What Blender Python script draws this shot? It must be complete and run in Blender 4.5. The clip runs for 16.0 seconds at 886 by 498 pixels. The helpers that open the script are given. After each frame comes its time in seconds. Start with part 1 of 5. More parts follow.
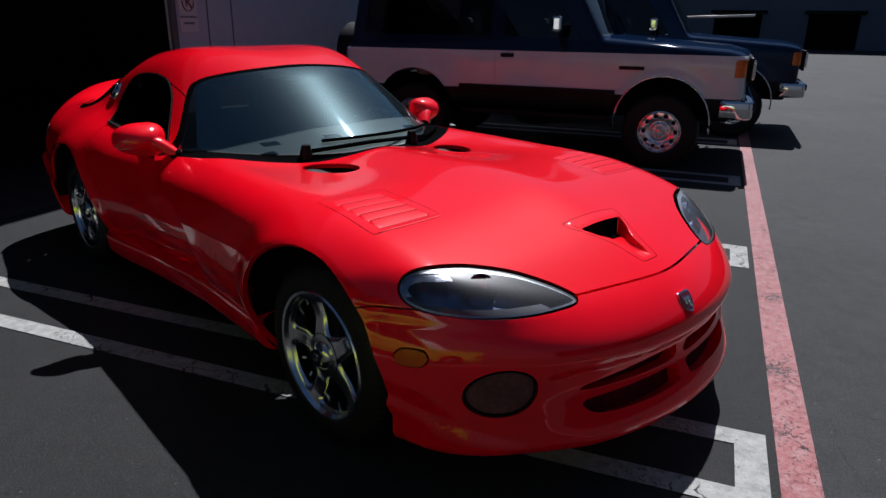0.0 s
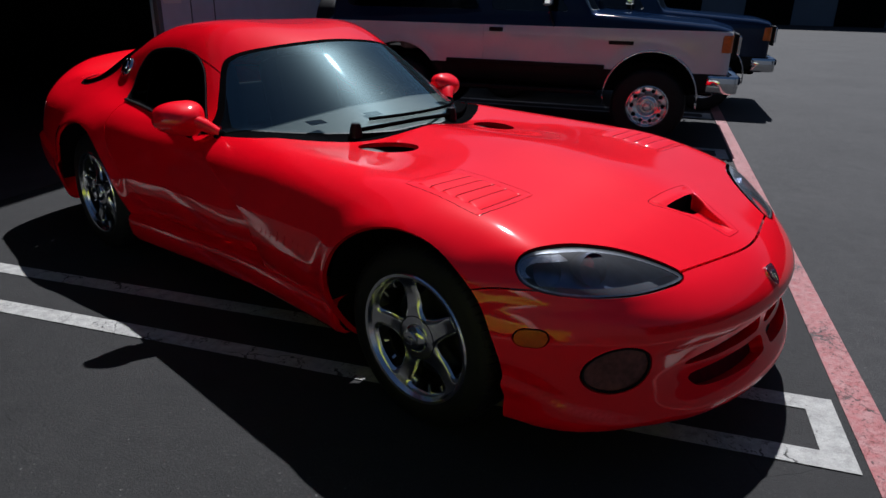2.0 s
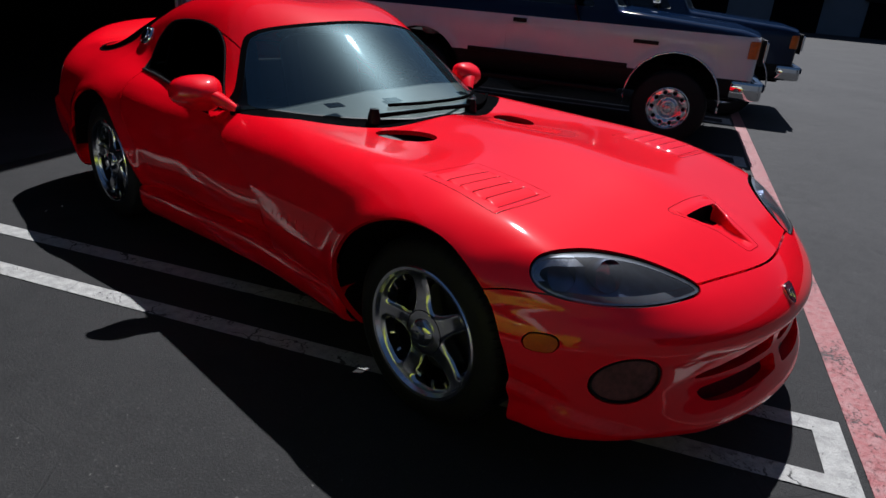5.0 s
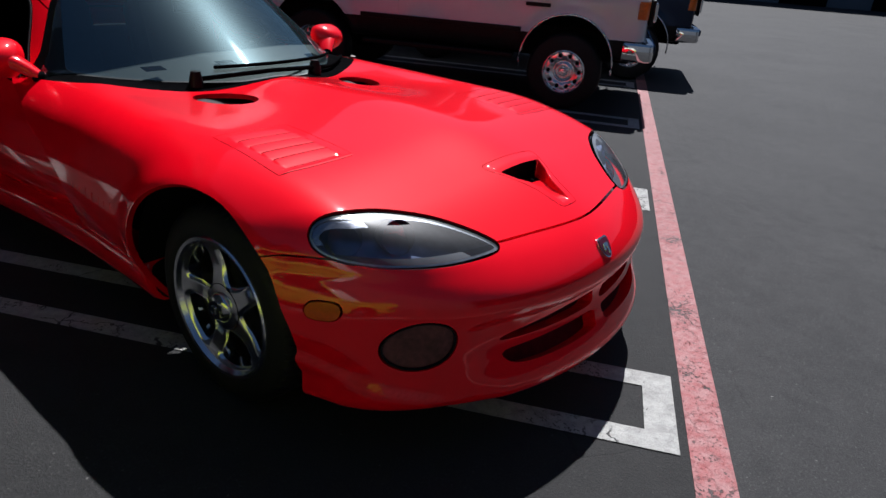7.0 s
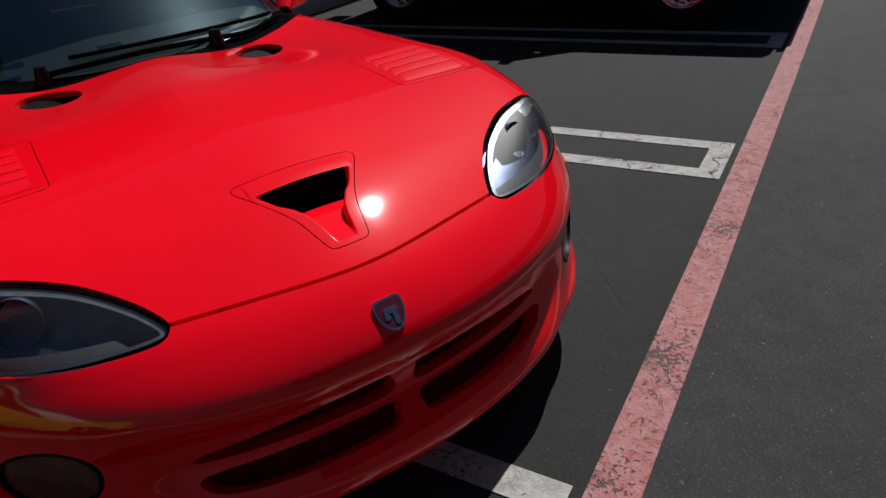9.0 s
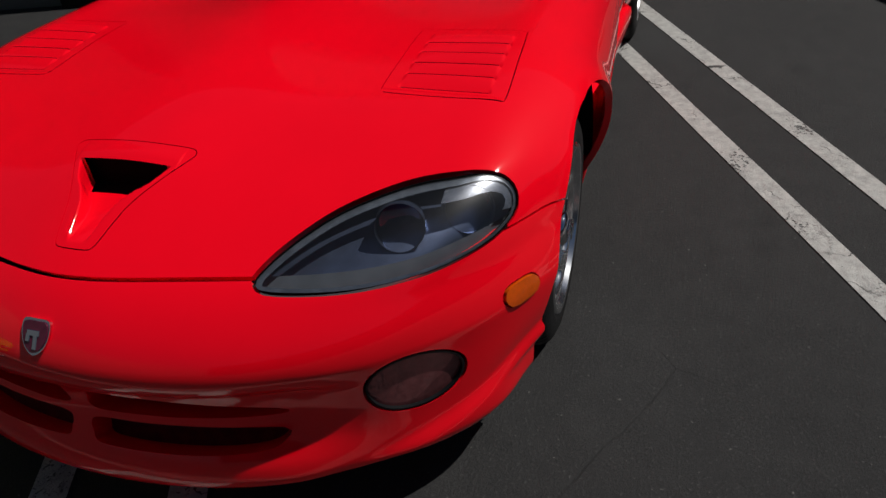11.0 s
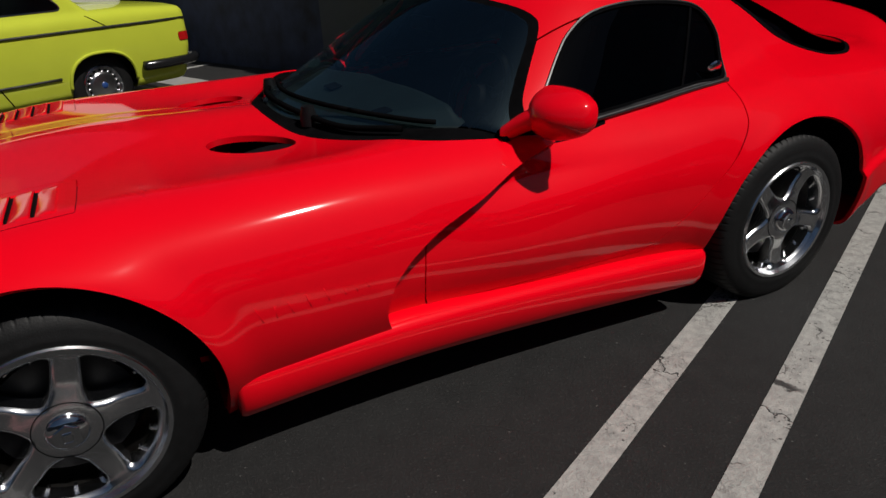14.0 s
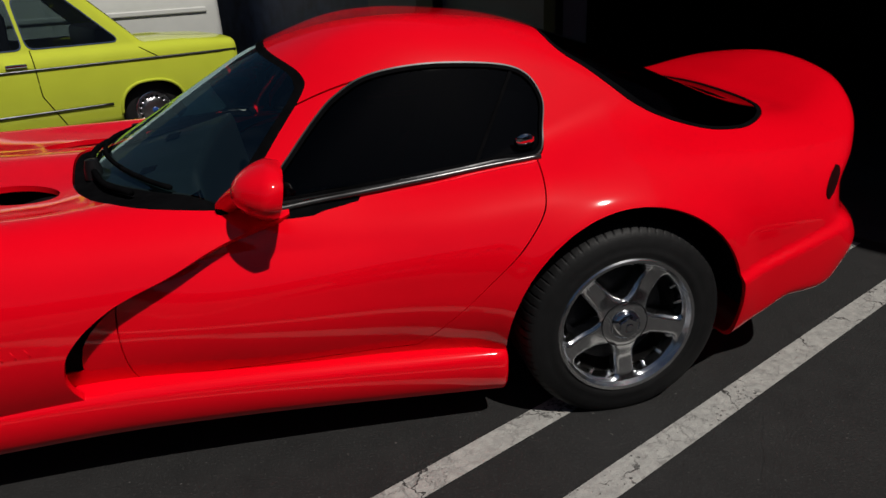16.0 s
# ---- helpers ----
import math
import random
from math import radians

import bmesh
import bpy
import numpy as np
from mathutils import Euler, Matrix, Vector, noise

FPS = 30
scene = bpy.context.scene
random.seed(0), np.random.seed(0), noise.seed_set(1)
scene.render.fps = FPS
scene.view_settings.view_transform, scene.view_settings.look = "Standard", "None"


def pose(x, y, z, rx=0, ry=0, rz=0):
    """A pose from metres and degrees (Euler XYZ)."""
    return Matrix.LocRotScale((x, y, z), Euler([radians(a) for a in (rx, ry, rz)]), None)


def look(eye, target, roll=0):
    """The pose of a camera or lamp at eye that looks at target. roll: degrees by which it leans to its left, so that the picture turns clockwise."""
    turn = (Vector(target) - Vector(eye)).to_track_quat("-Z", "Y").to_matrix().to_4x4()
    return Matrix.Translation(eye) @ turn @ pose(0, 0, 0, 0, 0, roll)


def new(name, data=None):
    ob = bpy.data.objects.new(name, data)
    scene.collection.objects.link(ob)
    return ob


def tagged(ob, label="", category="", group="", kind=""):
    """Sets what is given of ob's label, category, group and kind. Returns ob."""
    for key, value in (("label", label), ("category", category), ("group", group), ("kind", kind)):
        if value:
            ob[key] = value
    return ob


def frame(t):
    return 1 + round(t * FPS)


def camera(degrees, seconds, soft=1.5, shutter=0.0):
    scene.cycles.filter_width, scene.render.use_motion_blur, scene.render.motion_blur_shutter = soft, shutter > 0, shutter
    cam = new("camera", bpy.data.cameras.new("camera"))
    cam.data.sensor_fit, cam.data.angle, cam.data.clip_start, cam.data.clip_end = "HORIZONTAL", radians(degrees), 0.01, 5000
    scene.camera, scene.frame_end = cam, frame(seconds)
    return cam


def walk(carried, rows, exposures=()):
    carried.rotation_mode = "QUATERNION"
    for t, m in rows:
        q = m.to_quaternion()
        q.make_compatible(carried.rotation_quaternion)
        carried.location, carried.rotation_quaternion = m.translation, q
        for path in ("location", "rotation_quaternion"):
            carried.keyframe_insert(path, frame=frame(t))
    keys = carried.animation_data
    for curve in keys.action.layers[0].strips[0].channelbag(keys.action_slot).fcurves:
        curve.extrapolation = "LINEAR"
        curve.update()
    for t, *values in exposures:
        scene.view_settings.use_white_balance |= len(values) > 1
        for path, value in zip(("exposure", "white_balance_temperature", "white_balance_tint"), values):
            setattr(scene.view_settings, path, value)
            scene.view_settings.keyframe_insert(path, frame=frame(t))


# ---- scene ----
cam = camera(67.1, 16.0)

PATH = [
    (0, (2.992, -1.975, 1.403), (1.62, -0.672, 0.754), 0.7),
    (0.5, (2.795, -2.022, 1.401), (1.463, -0.657, 0.798), 0.4),
    (1, (2.653, -2.181, 1.404), (1.369, -0.772, 0.797), 0.9),
    (1.5, (2.604, -2.292, 1.395), (1.399, -0.852, 0.707), 1.7),
    (2, (2.623, -2.311, 1.41), (1.389, -0.91, 0.692), 1.3),
    (2.5, (2.623, -2.319, 1.427), (1.319, -0.961, 0.752), 1.1),
    (3, (2.617, -2.32, 1.42), (1.324, -0.935, 0.78), 3.0),
    (3.5, (2.588, -2.31, 1.414), (1.287, -0.937, 0.763), 4.0),
    (3.7, (2.569, -2.304, 1.428), (1.294, -0.921, 0.749), 5.1),
    (6, (2.599, -2.281, 1.397), (1.409, -0.878, 0.611), 4.8),
    (6.5, (2.714, -2.144, 1.381), (1.624, -0.665, 0.589), 5.6),
    (7, (2.854, -1.91, 1.373), (1.76, -0.446, 0.562), 4.5),
    (7.5, (2.895, -1.653, 1.361), (1.773, -0.234, 0.507), 1.7),
    (8, (2.97, -1.319, 1.344), (1.849, 0.068, 0.44), 0.3),
    (8.5, (3.082, -0.949, 1.332), (1.75, 0.208, 0.389), -3.1),
    (8.7, (3.099, -0.776, 1.325), (1.719, 0.302, 0.359), -4.9),
    (10.8, (2.828, 0.935, 1.367), (1.278, 0.456, 0.198), -3.9),
    (11, (2.723, 1.079, 1.383), (1.216, 0.521, 0.192), -5.6),
    (11.5, (2.495, 1.483, 1.373), (1.017, 0.689, 0.285), -3.8),
    (12, (2.15, 1.751, 1.297), (0.823, 0.613, 0.326), -8.0),
    (12.5, (1.796, 1.917, 1.321), (0.626, 0.614, 0.354), -4.3),
    (13, (1.506, 2.107, 1.331), (0.663, 0.559, 0.385), -2.7),
    (13.5, (1.189, 2.257, 1.335), (0.359, 0.716, 0.369), -3.6),
    (14, (0.945, 2.424, 1.338), (0.155, 0.792, 0.494), -2.8),
    (14.5, (0.682, 2.619, 1.344), (0.072, 0.905, 0.514), -4.7),
    (15, (0.338, 2.582, 1.338), (-0.28, 0.877, 0.495), -3.8),
    (15.5, (0.037, 2.579, 1.351), (-0.469, 0.833, 0.518), -3.8),
    (16, (-0.317, 2.604, 1.367), (-0.677, 0.791, 0.602), -3.1),
]
walk(cam, [(t, look(eye, target, roll)) for t, eye, target, roll in PATH],
     [(0, 0.10, 5750, 12), (3.5, 0.14, 5750, 12), (6, 0.26, 5800, 12), (7.2, 0.42, 5850, 12), (8.5, -0.10, 6100, 10), (11, -0.42, 6300, 10), (13, -0.56, 6400, 10), (16, -0.68, 6450, 10)])
# ---- light ----
SUN = Vector((-0.27, 0.53, 0.88)).normalized()
sun = new("sun", bpy.data.lights.new("sun", "SUN"))
sun.data.energy, sun.data.angle, sun.data.color = 5.0, radians(0.6), (1.0, 0.95, 0.88)
sun.matrix_world = look((0, 0, 30), Vector((0, 0, 30)) - SUN)
world = bpy.data.worlds.new("sky")
scene.world = world
world.use_nodes = True
sky = world.node_tree.nodes.new("ShaderNodeTexSky")
sky.sky_type, sky.sun_disc = "NISHITA", False
sky.sun_elevation = math.asin(SUN.z)
sky.sun_rotation = math.atan2(SUN.x, SUN.y)
sky.dust_density, sky.ozone_density, sky.air_density = 1.2, 6.0, 1.3
world.node_tree.nodes["Background"].inputs[1].default_value = 0.024
world.node_tree.links.new(sky.outputs[0], world.node_tree.nodes["Background"].inputs[0])


# ---- materials ----
def mat(name, color, rough=0.5, metal=0.0, coat=0.0, vary=0.0, scale=8.0, bump=0.0, bscale=60.0, spec=0.5, color2=None, mix=0.5, coat_rough=0.03, detail=6.0, coat_ior=1.5):
    """A Principled material: colour varied by a broad and a fine noise, and a fine bump."""
    m = bpy.data.materials.new(name)
    m.use_nodes = True
    nt = m.node_tree
    b = nt.nodes["Principled BSDF"]
    b.inputs["Base Color"].default_value = (*color, 1)
    b.inputs["Roughness"].default_value = rough
    b.inputs["Metallic"].default_value = metal
    b.inputs["Coat Weight"].default_value = coat
    b.inputs["Coat Roughness"].default_value = coat_rough
    b.inputs["Coat IOR"].default_value = coat_ior
    b.inputs["Specular IOR Level"].default_value = spec
    if vary or color2 or bump:
        geo = nt.nodes.new("ShaderNodeNewGeometry")
    if vary or color2:
        n1, n2 = nt.nodes.new("ShaderNodeTexNoise"), nt.nodes.new("ShaderNodeTexNoise")
        n1.inputs["Scale"].default_value, n2.inputs["Scale"].default_value = scale * 0.15, scale
        n1.inputs["Detail"].default_value, n2.inputs["Detail"].default_value = 5, detail
        add = nt.nodes.new("ShaderNodeMath")
        add.operation = "MULTIPLY_ADD"
        add.inputs[1].default_value = 0.5
        half = nt.nodes.new("ShaderNodeMath")
        half.operation, half.inputs[1].default_value = "MULTIPLY", 0.5
        for n in (n1, n2):
            nt.links.new(geo.outputs["Position"], n.inputs["Vector"])
        nt.links.new(n1.outputs["Fac"], half.inputs[0])
        nt.links.new(n2.outputs["Fac"], add.inputs[0])
        nt.links.new(half.outputs[0], add.inputs[2])
        ramp = nt.nodes.new("ShaderNodeValToRGB")
        c2 = color2 or tuple(min(1, c * (1 + vary)) for c in color)
        c1 = color if color2 else tuple(c * (1 - vary) for c in color)
        ramp.color_ramp.elements[0].position, ramp.color_ramp.elements[1].position = mix - 0.14, mix + 0.14
        ramp.color_ramp.elements[0].color, ramp.color_ramp.elements[1].color = (*c1, 1), (*c2, 1)
        nt.links.new(add.outputs[0], ramp.inputs[0])
        nt.links.new(ramp.outputs[0], b.inputs["Base Color"])
    if bump:
        n3, bp = nt.nodes.new("ShaderNodeTexNoise"), nt.nodes.new("ShaderNodeBump")
        n3.inputs["Scale"].default_value, n3.inputs["Detail"].default_value = bscale, 4
        bp.inputs["Strength"].default_value, bp.inputs["Distance"].default_value = bump, 0.01
        nt.links.new(geo.outputs["Position"], n3.inputs["Vector"])
        nt.links.new(n3.outputs["Fac"], bp.inputs["Height"])
        nt.links.new(bp.outputs[0], b.inputs["Normal"])
    return m


PANES = []


def glass(name, tint, ior=1.5, rough=0.0, film=0.0, sheen=(1, 1, 1)):
    """A thin pane: tinted see-through, with a mirror gloss by Fresnel and a film of dust that blurs a little of it."""
    m = bpy.data.materials.new(name)
    m.use_nodes = True
    nt = m.node_tree
    nt.nodes.remove(nt.nodes["Principled BSDF"])
    tr, gl, fr, mx = (nt.nodes.new("ShaderNode" + k) for k in ("BsdfTransparent", "BsdfGlossy", "Fresnel", "MixShader"))
    tr.inputs[0].default_value = (*tint, 1)
    gl.inputs["Roughness"].default_value = rough
    gl.inputs["Color"].default_value = (*sheen, 1)
    fr.inputs[0].default_value = ior
    nt.links.new(fr.outputs[0], mx.inputs[0])
    nt.links.new(tr.outputs[0], mx.inputs[1])
    gloss = gl.outputs[0]
    if film:
        hazy, both = nt.nodes.new("ShaderNodeBsdfGlossy"), nt.nodes.new("ShaderNodeMixShader")
        hazy.inputs["Color"].default_value = (*sheen, 1)
        hazy.inputs["Roughness"].default_value, both.inputs[0].default_value = 0.36, film
        nt.links.new(gloss, both.inputs[1])
        nt.links.new(hazy.outputs[0], both.inputs[2])
        gloss = both.outputs[0]
    nt.links.new(gloss, mx.inputs[2])
    nt.links.new(mx.outputs[0], nt.nodes["Material Output"].inputs[0])
    PANES.append(m)
    return m


RED = mat("red_paint", (0.90, 0.0004, 0.010), 0.42, 0, 1.0, 0.03, 6.0, spec=0.025, coat_rough=0.06, coat_ior=1.53)
BLACK = mat("black_plastic", (0.008, 0.008, 0.009), 0.4, vary=0.3, scale=30, bump=0.05, bscale=200, spec=0.12)
SEAL = mat("rubber_seal", (0.004, 0.004, 0.0045), 0.8, vary=0.3, scale=30, spec=0.0)
BUCKET = mat("navy_lamp_bucket", (0.15, 0.18, 0.27), 0.40, 1.0, vary=0.25, scale=25)
LAMPFLOOR = mat("grey_lamp_floor", (0.052, 0.057, 0.065), 0.5, vary=0.2, scale=25)
LAMPRIM = mat("pale_lens_edge", (0.38, 0.39, 0.42), 0.22, 0.9, vary=0.25, scale=45, spec=0.15)
LENSEDGE = mat("smoky_lens_edge", (0.30, 0.32, 0.35), 0.3, 0.9, vary=0.25, scale=45, spec=0.3)
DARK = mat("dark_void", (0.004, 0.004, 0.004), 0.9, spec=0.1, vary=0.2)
RUBBER = mat("tyre_rubber", (0.0065, 0.0065, 0.007), 0.6, spec=0.3, vary=0.35, scale=40, bump=0.1, bscale=250)
ALLOY = mat("polished_alloy", (0.78, 0.79, 0.81), 0.2, 1.0, vary=0.12, scale=25)
BARREL = mat("dull_alloy", (0.42, 0.40, 0.38), 0.28, 1.0, vary=0.3, scale=30)
CHROME = mat("chrome", (0.72, 0.73, 0.75), 0.06, 1.0, vary=0.04, scale=20)
AMBER = mat("amber_plastic", (0.58, 0.078, 0.002), 0.3, 0, 0.2, spec=0.2, vary=0.15, scale=90)
LENS = glass("clear_lens", (0.88, 0.92, 0.97), 1.7, 0.01, 0.5)
FOGLENS = mat("fog_lens", (0.11, 0.035, 0.038), 0.2, 0, 0.6, vary=0.35, scale=60, spec=0.2)
SCREEN = glass("windscreen_glass", (0.66, 0.80, 0.78), 2.3, 0.02, 0.06, (0.66, 0.94, 1.0))
TINTED = glass("tinted_glass", (0.03, 0.034, 0.04), 1.32, 0.01)
TRIMGREY = mat("grey_trim", (0.10, 0.10, 0.10), 0.3, 0.8, vary=0.25, scale=30)
# body red darkened: the intake slots' shade is in this colour
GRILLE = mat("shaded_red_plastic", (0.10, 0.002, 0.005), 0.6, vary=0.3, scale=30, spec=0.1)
DULLTRIM = mat("dull_window_trim", (0.045, 0.045, 0.047), 0.4, 0.5, vary=0.25, scale=30)
CABIN_GREY = mat("cabin_grey", (0.20, 0.23, 0.23), 0.7, vary=0.15, scale=60, bump=0.1, bscale=400)
def node(nt, kind, **sockets):
    """A shader node with its inputs set: numbers as values, sockets as links."""
    n = nt.nodes.new("ShaderNode" + kind)
    for key, v in sockets.items():
        s = n.inputs[int(key[1:]) if key[0] == "i" and key[1:].isdigit() else key]
        if isinstance(v, bpy.types.NodeSocket):
            nt.links.new(v, s)
        else:
            s.default_value = v
    return n


def calc(nt, op, a, b=0.0, c=0.0):
    n = node(nt, "Math", i0=a, i1=b, i2=c)
    n.operation = op
    return n.outputs[0]


def step(nt, v, lo, hi):
    """0 below lo, 1 above hi."""
    n = node(nt, "MapRange", i0=v, i1=lo, i2=hi, i3=0.0, i4=1.0)
    return n.outputs[0]


def blend(nt, fac, a, b):
    n = nt.nodes.new("ShaderNodeMix")
    n.data_type = "RGBA"
    for i, v in ((0, fac), (6, a), (7, b)):
        if isinstance(v, bpy.types.NodeSocket):
            nt.links.new(v, n.inputs[i])
        else:
            n.inputs[i].default_value = v if i == 0 else (*v, 1)
    return n.outputs[2]


def noise(nt, pos, scale, detail=4.0, rough=0.55):
    return node(nt, "TexNoise", Vector=pos, Scale=scale, Detail=detail, Roughness=rough).outputs["Fac"]


def cracks(nt, pos, scale, width, ragged=0.10):
    """1 along thin ragged cracks."""
    warp = node(nt, "TexNoise", Vector=pos, Scale=scale * 5, Detail=5.0).outputs["Color"]
    off = nt.nodes.new("ShaderNodeVectorMath")
    off.operation = "MULTIPLY_ADD"
    nt.links.new(warp, off.inputs[0])
    off.inputs[1].default_value = (ragged, ragged, 0)
    nt.links.new(pos, off.inputs[2])
    vor = node(nt, "TexVoronoi", Vector=off.outputs[0], Scale=scale)
    vor.feature = "DISTANCE_TO_EDGE"
    return calc(nt, "SUBTRACT", 1.0, step(nt, vor.outputs["Distance"], width * 0.5, width))


def surface(name, rough, spec=0.5):
    m = bpy.data.materials.new(name)
    m.use_nodes = True
    nt = m.node_tree
    b = nt.nodes["Principled BSDF"]
    b.inputs["Roughness"].default_value = rough
    b.inputs["Specular IOR Level"].default_value = spec
    return m, nt, b, node(nt, "NewGeometry").outputs["Position"]


def bumped(nt, b, height, strength, distance=0.01):
    bp = node(nt, "Bump", Strength=strength, Distance=distance, Height=height)
    nt.links.new(bp.outputs[0], b.inputs["Normal"])


def asphalt():
    m, nt, b, pos = surface("asphalt", 0.8, 0.4)
    broad, mid, fine = noise(nt, pos, 0.7, 5), noise(nt, pos, 9.0, 8, 0.65), noise(nt, pos, 120.0, 6, 0.72)
    tone = calc(nt, "MULTIPLY_ADD", mid, 0.5, calc(nt, "MULTIPLY", broad, 0.5))
    col = blend(nt, step(nt, tone, 0.36, 0.64), (0.0106, 0.0105, 0.0108), (0.0208, 0.0204, 0.0204))
    col = blend(nt, step(nt, fine, 0.56, 0.70), col, (0.062, 0.061, 0.059))
    col = blend(nt, calc(nt, "MULTIPLY", step(nt, fine, 0.42, 0.28), 0.7), col, (0.005, 0.005, 0.0055))
    stain = calc(nt, "MULTIPLY", step(nt, noise(nt, pos, 2.1, 6, 0.6), 0.60, 0.68), 0.55)
    col = blend(nt, stain, col, (0.007, 0.007, 0.0075))
    grit = calc(nt, "MULTIPLY", step(nt, noise(nt, pos, 60.0, 2), 0.71, 0.75), 0.8)
    col = blend(nt, grit, col, (0.11, 0.105, 0.10))
    crack = calc(nt, "MULTIPLY", cracks(nt, pos, 0.7, 0.0028, 0.10), calc(nt, "MULTIPLY", step(nt, noise(nt, pos, 1.3, 2), 0.54, 0.62), 0.25))
    col = blend(nt, crack, col, (0.003, 0.003, 0.003))
    pit = calc(nt, "MULTIPLY", step(nt, noise(nt, pos, 34.0, 5, 0.6), 0.645, 0.70), 0.75)
    col = blend(nt, pit, col, (0.006, 0.006, 0.0065))
    nt.links.new(col, b.inputs["Base Color"])
    bumped(nt, b, calc(nt, "SUBTRACT", calc(nt, "MULTIPLY_ADD", fine, 1.0, calc(nt, "MULTIPLY", mid, 0.6)), crack), 0.6)
    return m


def worn_paint(name, paint, faded, chips, speck, glint=0.7):
    """Old road paint: chipped to the asphalt, cracked and speckled."""
    m, nt, b, pos = surface(name, glint, 0.5)
    mid, fine, tiny = noise(nt, pos, 22.0, 6, 0.65), noise(nt, pos, 75.0, 5, 0.6), noise(nt, pos, 260.0, 2)
    col = blend(nt, step(nt, mid, 0.38, 0.62), paint, faded)
    col = blend(nt, calc(nt, "MULTIPLY", step(nt, tiny, 0.5, 0.72), 0.4), col, tuple(c * 0.45 for c in paint))
    bare = calc(nt, "MULTIPLY", step(nt, calc(nt, "MULTIPLY_ADD", noise(nt, pos, 4.0, 4), 0.5, calc(nt, "MULTIPLY", fine, 0.5)), chips, chips + 0.025), 0.9)
    bare = calc(nt, "MAXIMUM", bare, calc(nt, "MULTIPLY", step(nt, fine, speck, speck + 0.04), 0.75))
    split = calc(nt, "MULTIPLY", cracks(nt, pos, 4.5, 0.016), step(nt, noise(nt, pos, 2.6, 3), 0.50, 0.56))
    hair = calc(nt, "MULTIPLY", cracks(nt, pos, 16.0, 0.03, 0.04), step(nt, noise(nt, pos, 3.3, 3), 0.46, 0.58))
    bare = calc(nt, "MAXIMUM", bare, calc(nt, "MAXIMUM", split, calc(nt, "MULTIPLY", hair, 0.3)))
    col = blend(nt, bare, col, (0.045, 0.043, 0.042))
    nt.links.new(col, b.inputs["Base Color"])
    bumped(nt, b, calc(nt, "SUBTRACT", calc(nt, "MULTIPLY_ADD", fine, 0.8, calc(nt, "MULTIPLY", tiny, 0.4)), bare), 0.7)
    return m


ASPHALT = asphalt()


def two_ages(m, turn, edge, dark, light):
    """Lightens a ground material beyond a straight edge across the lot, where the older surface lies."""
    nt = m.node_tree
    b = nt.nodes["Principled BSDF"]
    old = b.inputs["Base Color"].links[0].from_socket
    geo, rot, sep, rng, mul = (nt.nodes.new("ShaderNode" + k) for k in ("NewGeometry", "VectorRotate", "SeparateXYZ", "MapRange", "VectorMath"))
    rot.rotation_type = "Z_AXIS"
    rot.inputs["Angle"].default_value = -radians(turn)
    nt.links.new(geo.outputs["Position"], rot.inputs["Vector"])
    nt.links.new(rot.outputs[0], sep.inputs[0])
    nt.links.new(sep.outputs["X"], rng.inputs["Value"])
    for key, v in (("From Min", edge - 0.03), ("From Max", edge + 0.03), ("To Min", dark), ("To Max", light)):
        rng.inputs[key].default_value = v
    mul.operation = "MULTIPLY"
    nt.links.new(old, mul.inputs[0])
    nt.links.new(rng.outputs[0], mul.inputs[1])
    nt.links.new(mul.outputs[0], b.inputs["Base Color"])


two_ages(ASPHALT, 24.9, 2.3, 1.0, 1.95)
WHITELINE = worn_paint("worn_white_paint", (0.45, 0.445, 0.42), (0.32, 0.315, 0.30), 0.585, 0.68)
REDLINE = worn_paint("worn_red_paint", (0.35, 0.095, 0.095), (0.40, 0.19, 0.185), 0.585, 0.60, 0.5)



# ---- making meshes ----
def link(name, verts, faces, material, parent=None, label="", smooth=True, mats=None, index=None):
    me = bpy.data.meshes.new(name)
    me.from_pydata([tuple(map(float, v)) for v in verts], [], [tuple(map(int, q)) for q in faces])
    for m in (mats or [material]):
        me.materials.append(m)
    if index is not None:
        me.polygons.foreach_set("material_index", index)
    if smooth:
        me.polygons.foreach_set("use_smooth", [True] * len(me.polygons))
    ob = new(name, me)
    if parent is not None:
        ob.parent = parent
    if material in PANES:
        ob.visible_shadow = False
    if label:
        ob["label"] = label
    return ob


def part(name, bm, material, parent=None, label="", smooth=False):
    me = bpy.data.meshes.new(name)
    bm.normal_update()
    bm.to_mesh(me)
    bm.free()
    me.materials.append(material)
    if smooth:
        me.polygons.foreach_set("use_smooth", [True] * len(me.polygons))
        me.set_sharp_from_angle(angle=radians(40))
    ob = new(name, me)
    if parent is not None:
        ob.parent = parent
    if label:
        ob["label"] = label
    return ob


def box(bm, lo, hi, m=None, bevel=0.0):
    """Adds a box between two corners, its edges bevelled, moved by m."""
    lo, hi = Vector(lo), Vector(hi)
    mid, size = (lo + hi) / 2, hi - lo
    made = bmesh.ops.create_cube(bm, size=1, matrix=(m or Matrix()) @ Matrix.Translation(mid) @ Matrix.Diagonal((*size, 1)))
    if bevel:
        edges = list({e for v in made["verts"] for e in v.link_edges})
        bmesh.ops.bevel(bm, geom=edges, offset=bevel, segments=2, profile=0.5, affect="EDGES")
    return bm


def boxed(name, lo, hi, material, parent=None, label="", bevel=0.01, m=None):
    return part(name, box(bmesh.new(), lo, hi, m, bevel), material, parent, label)


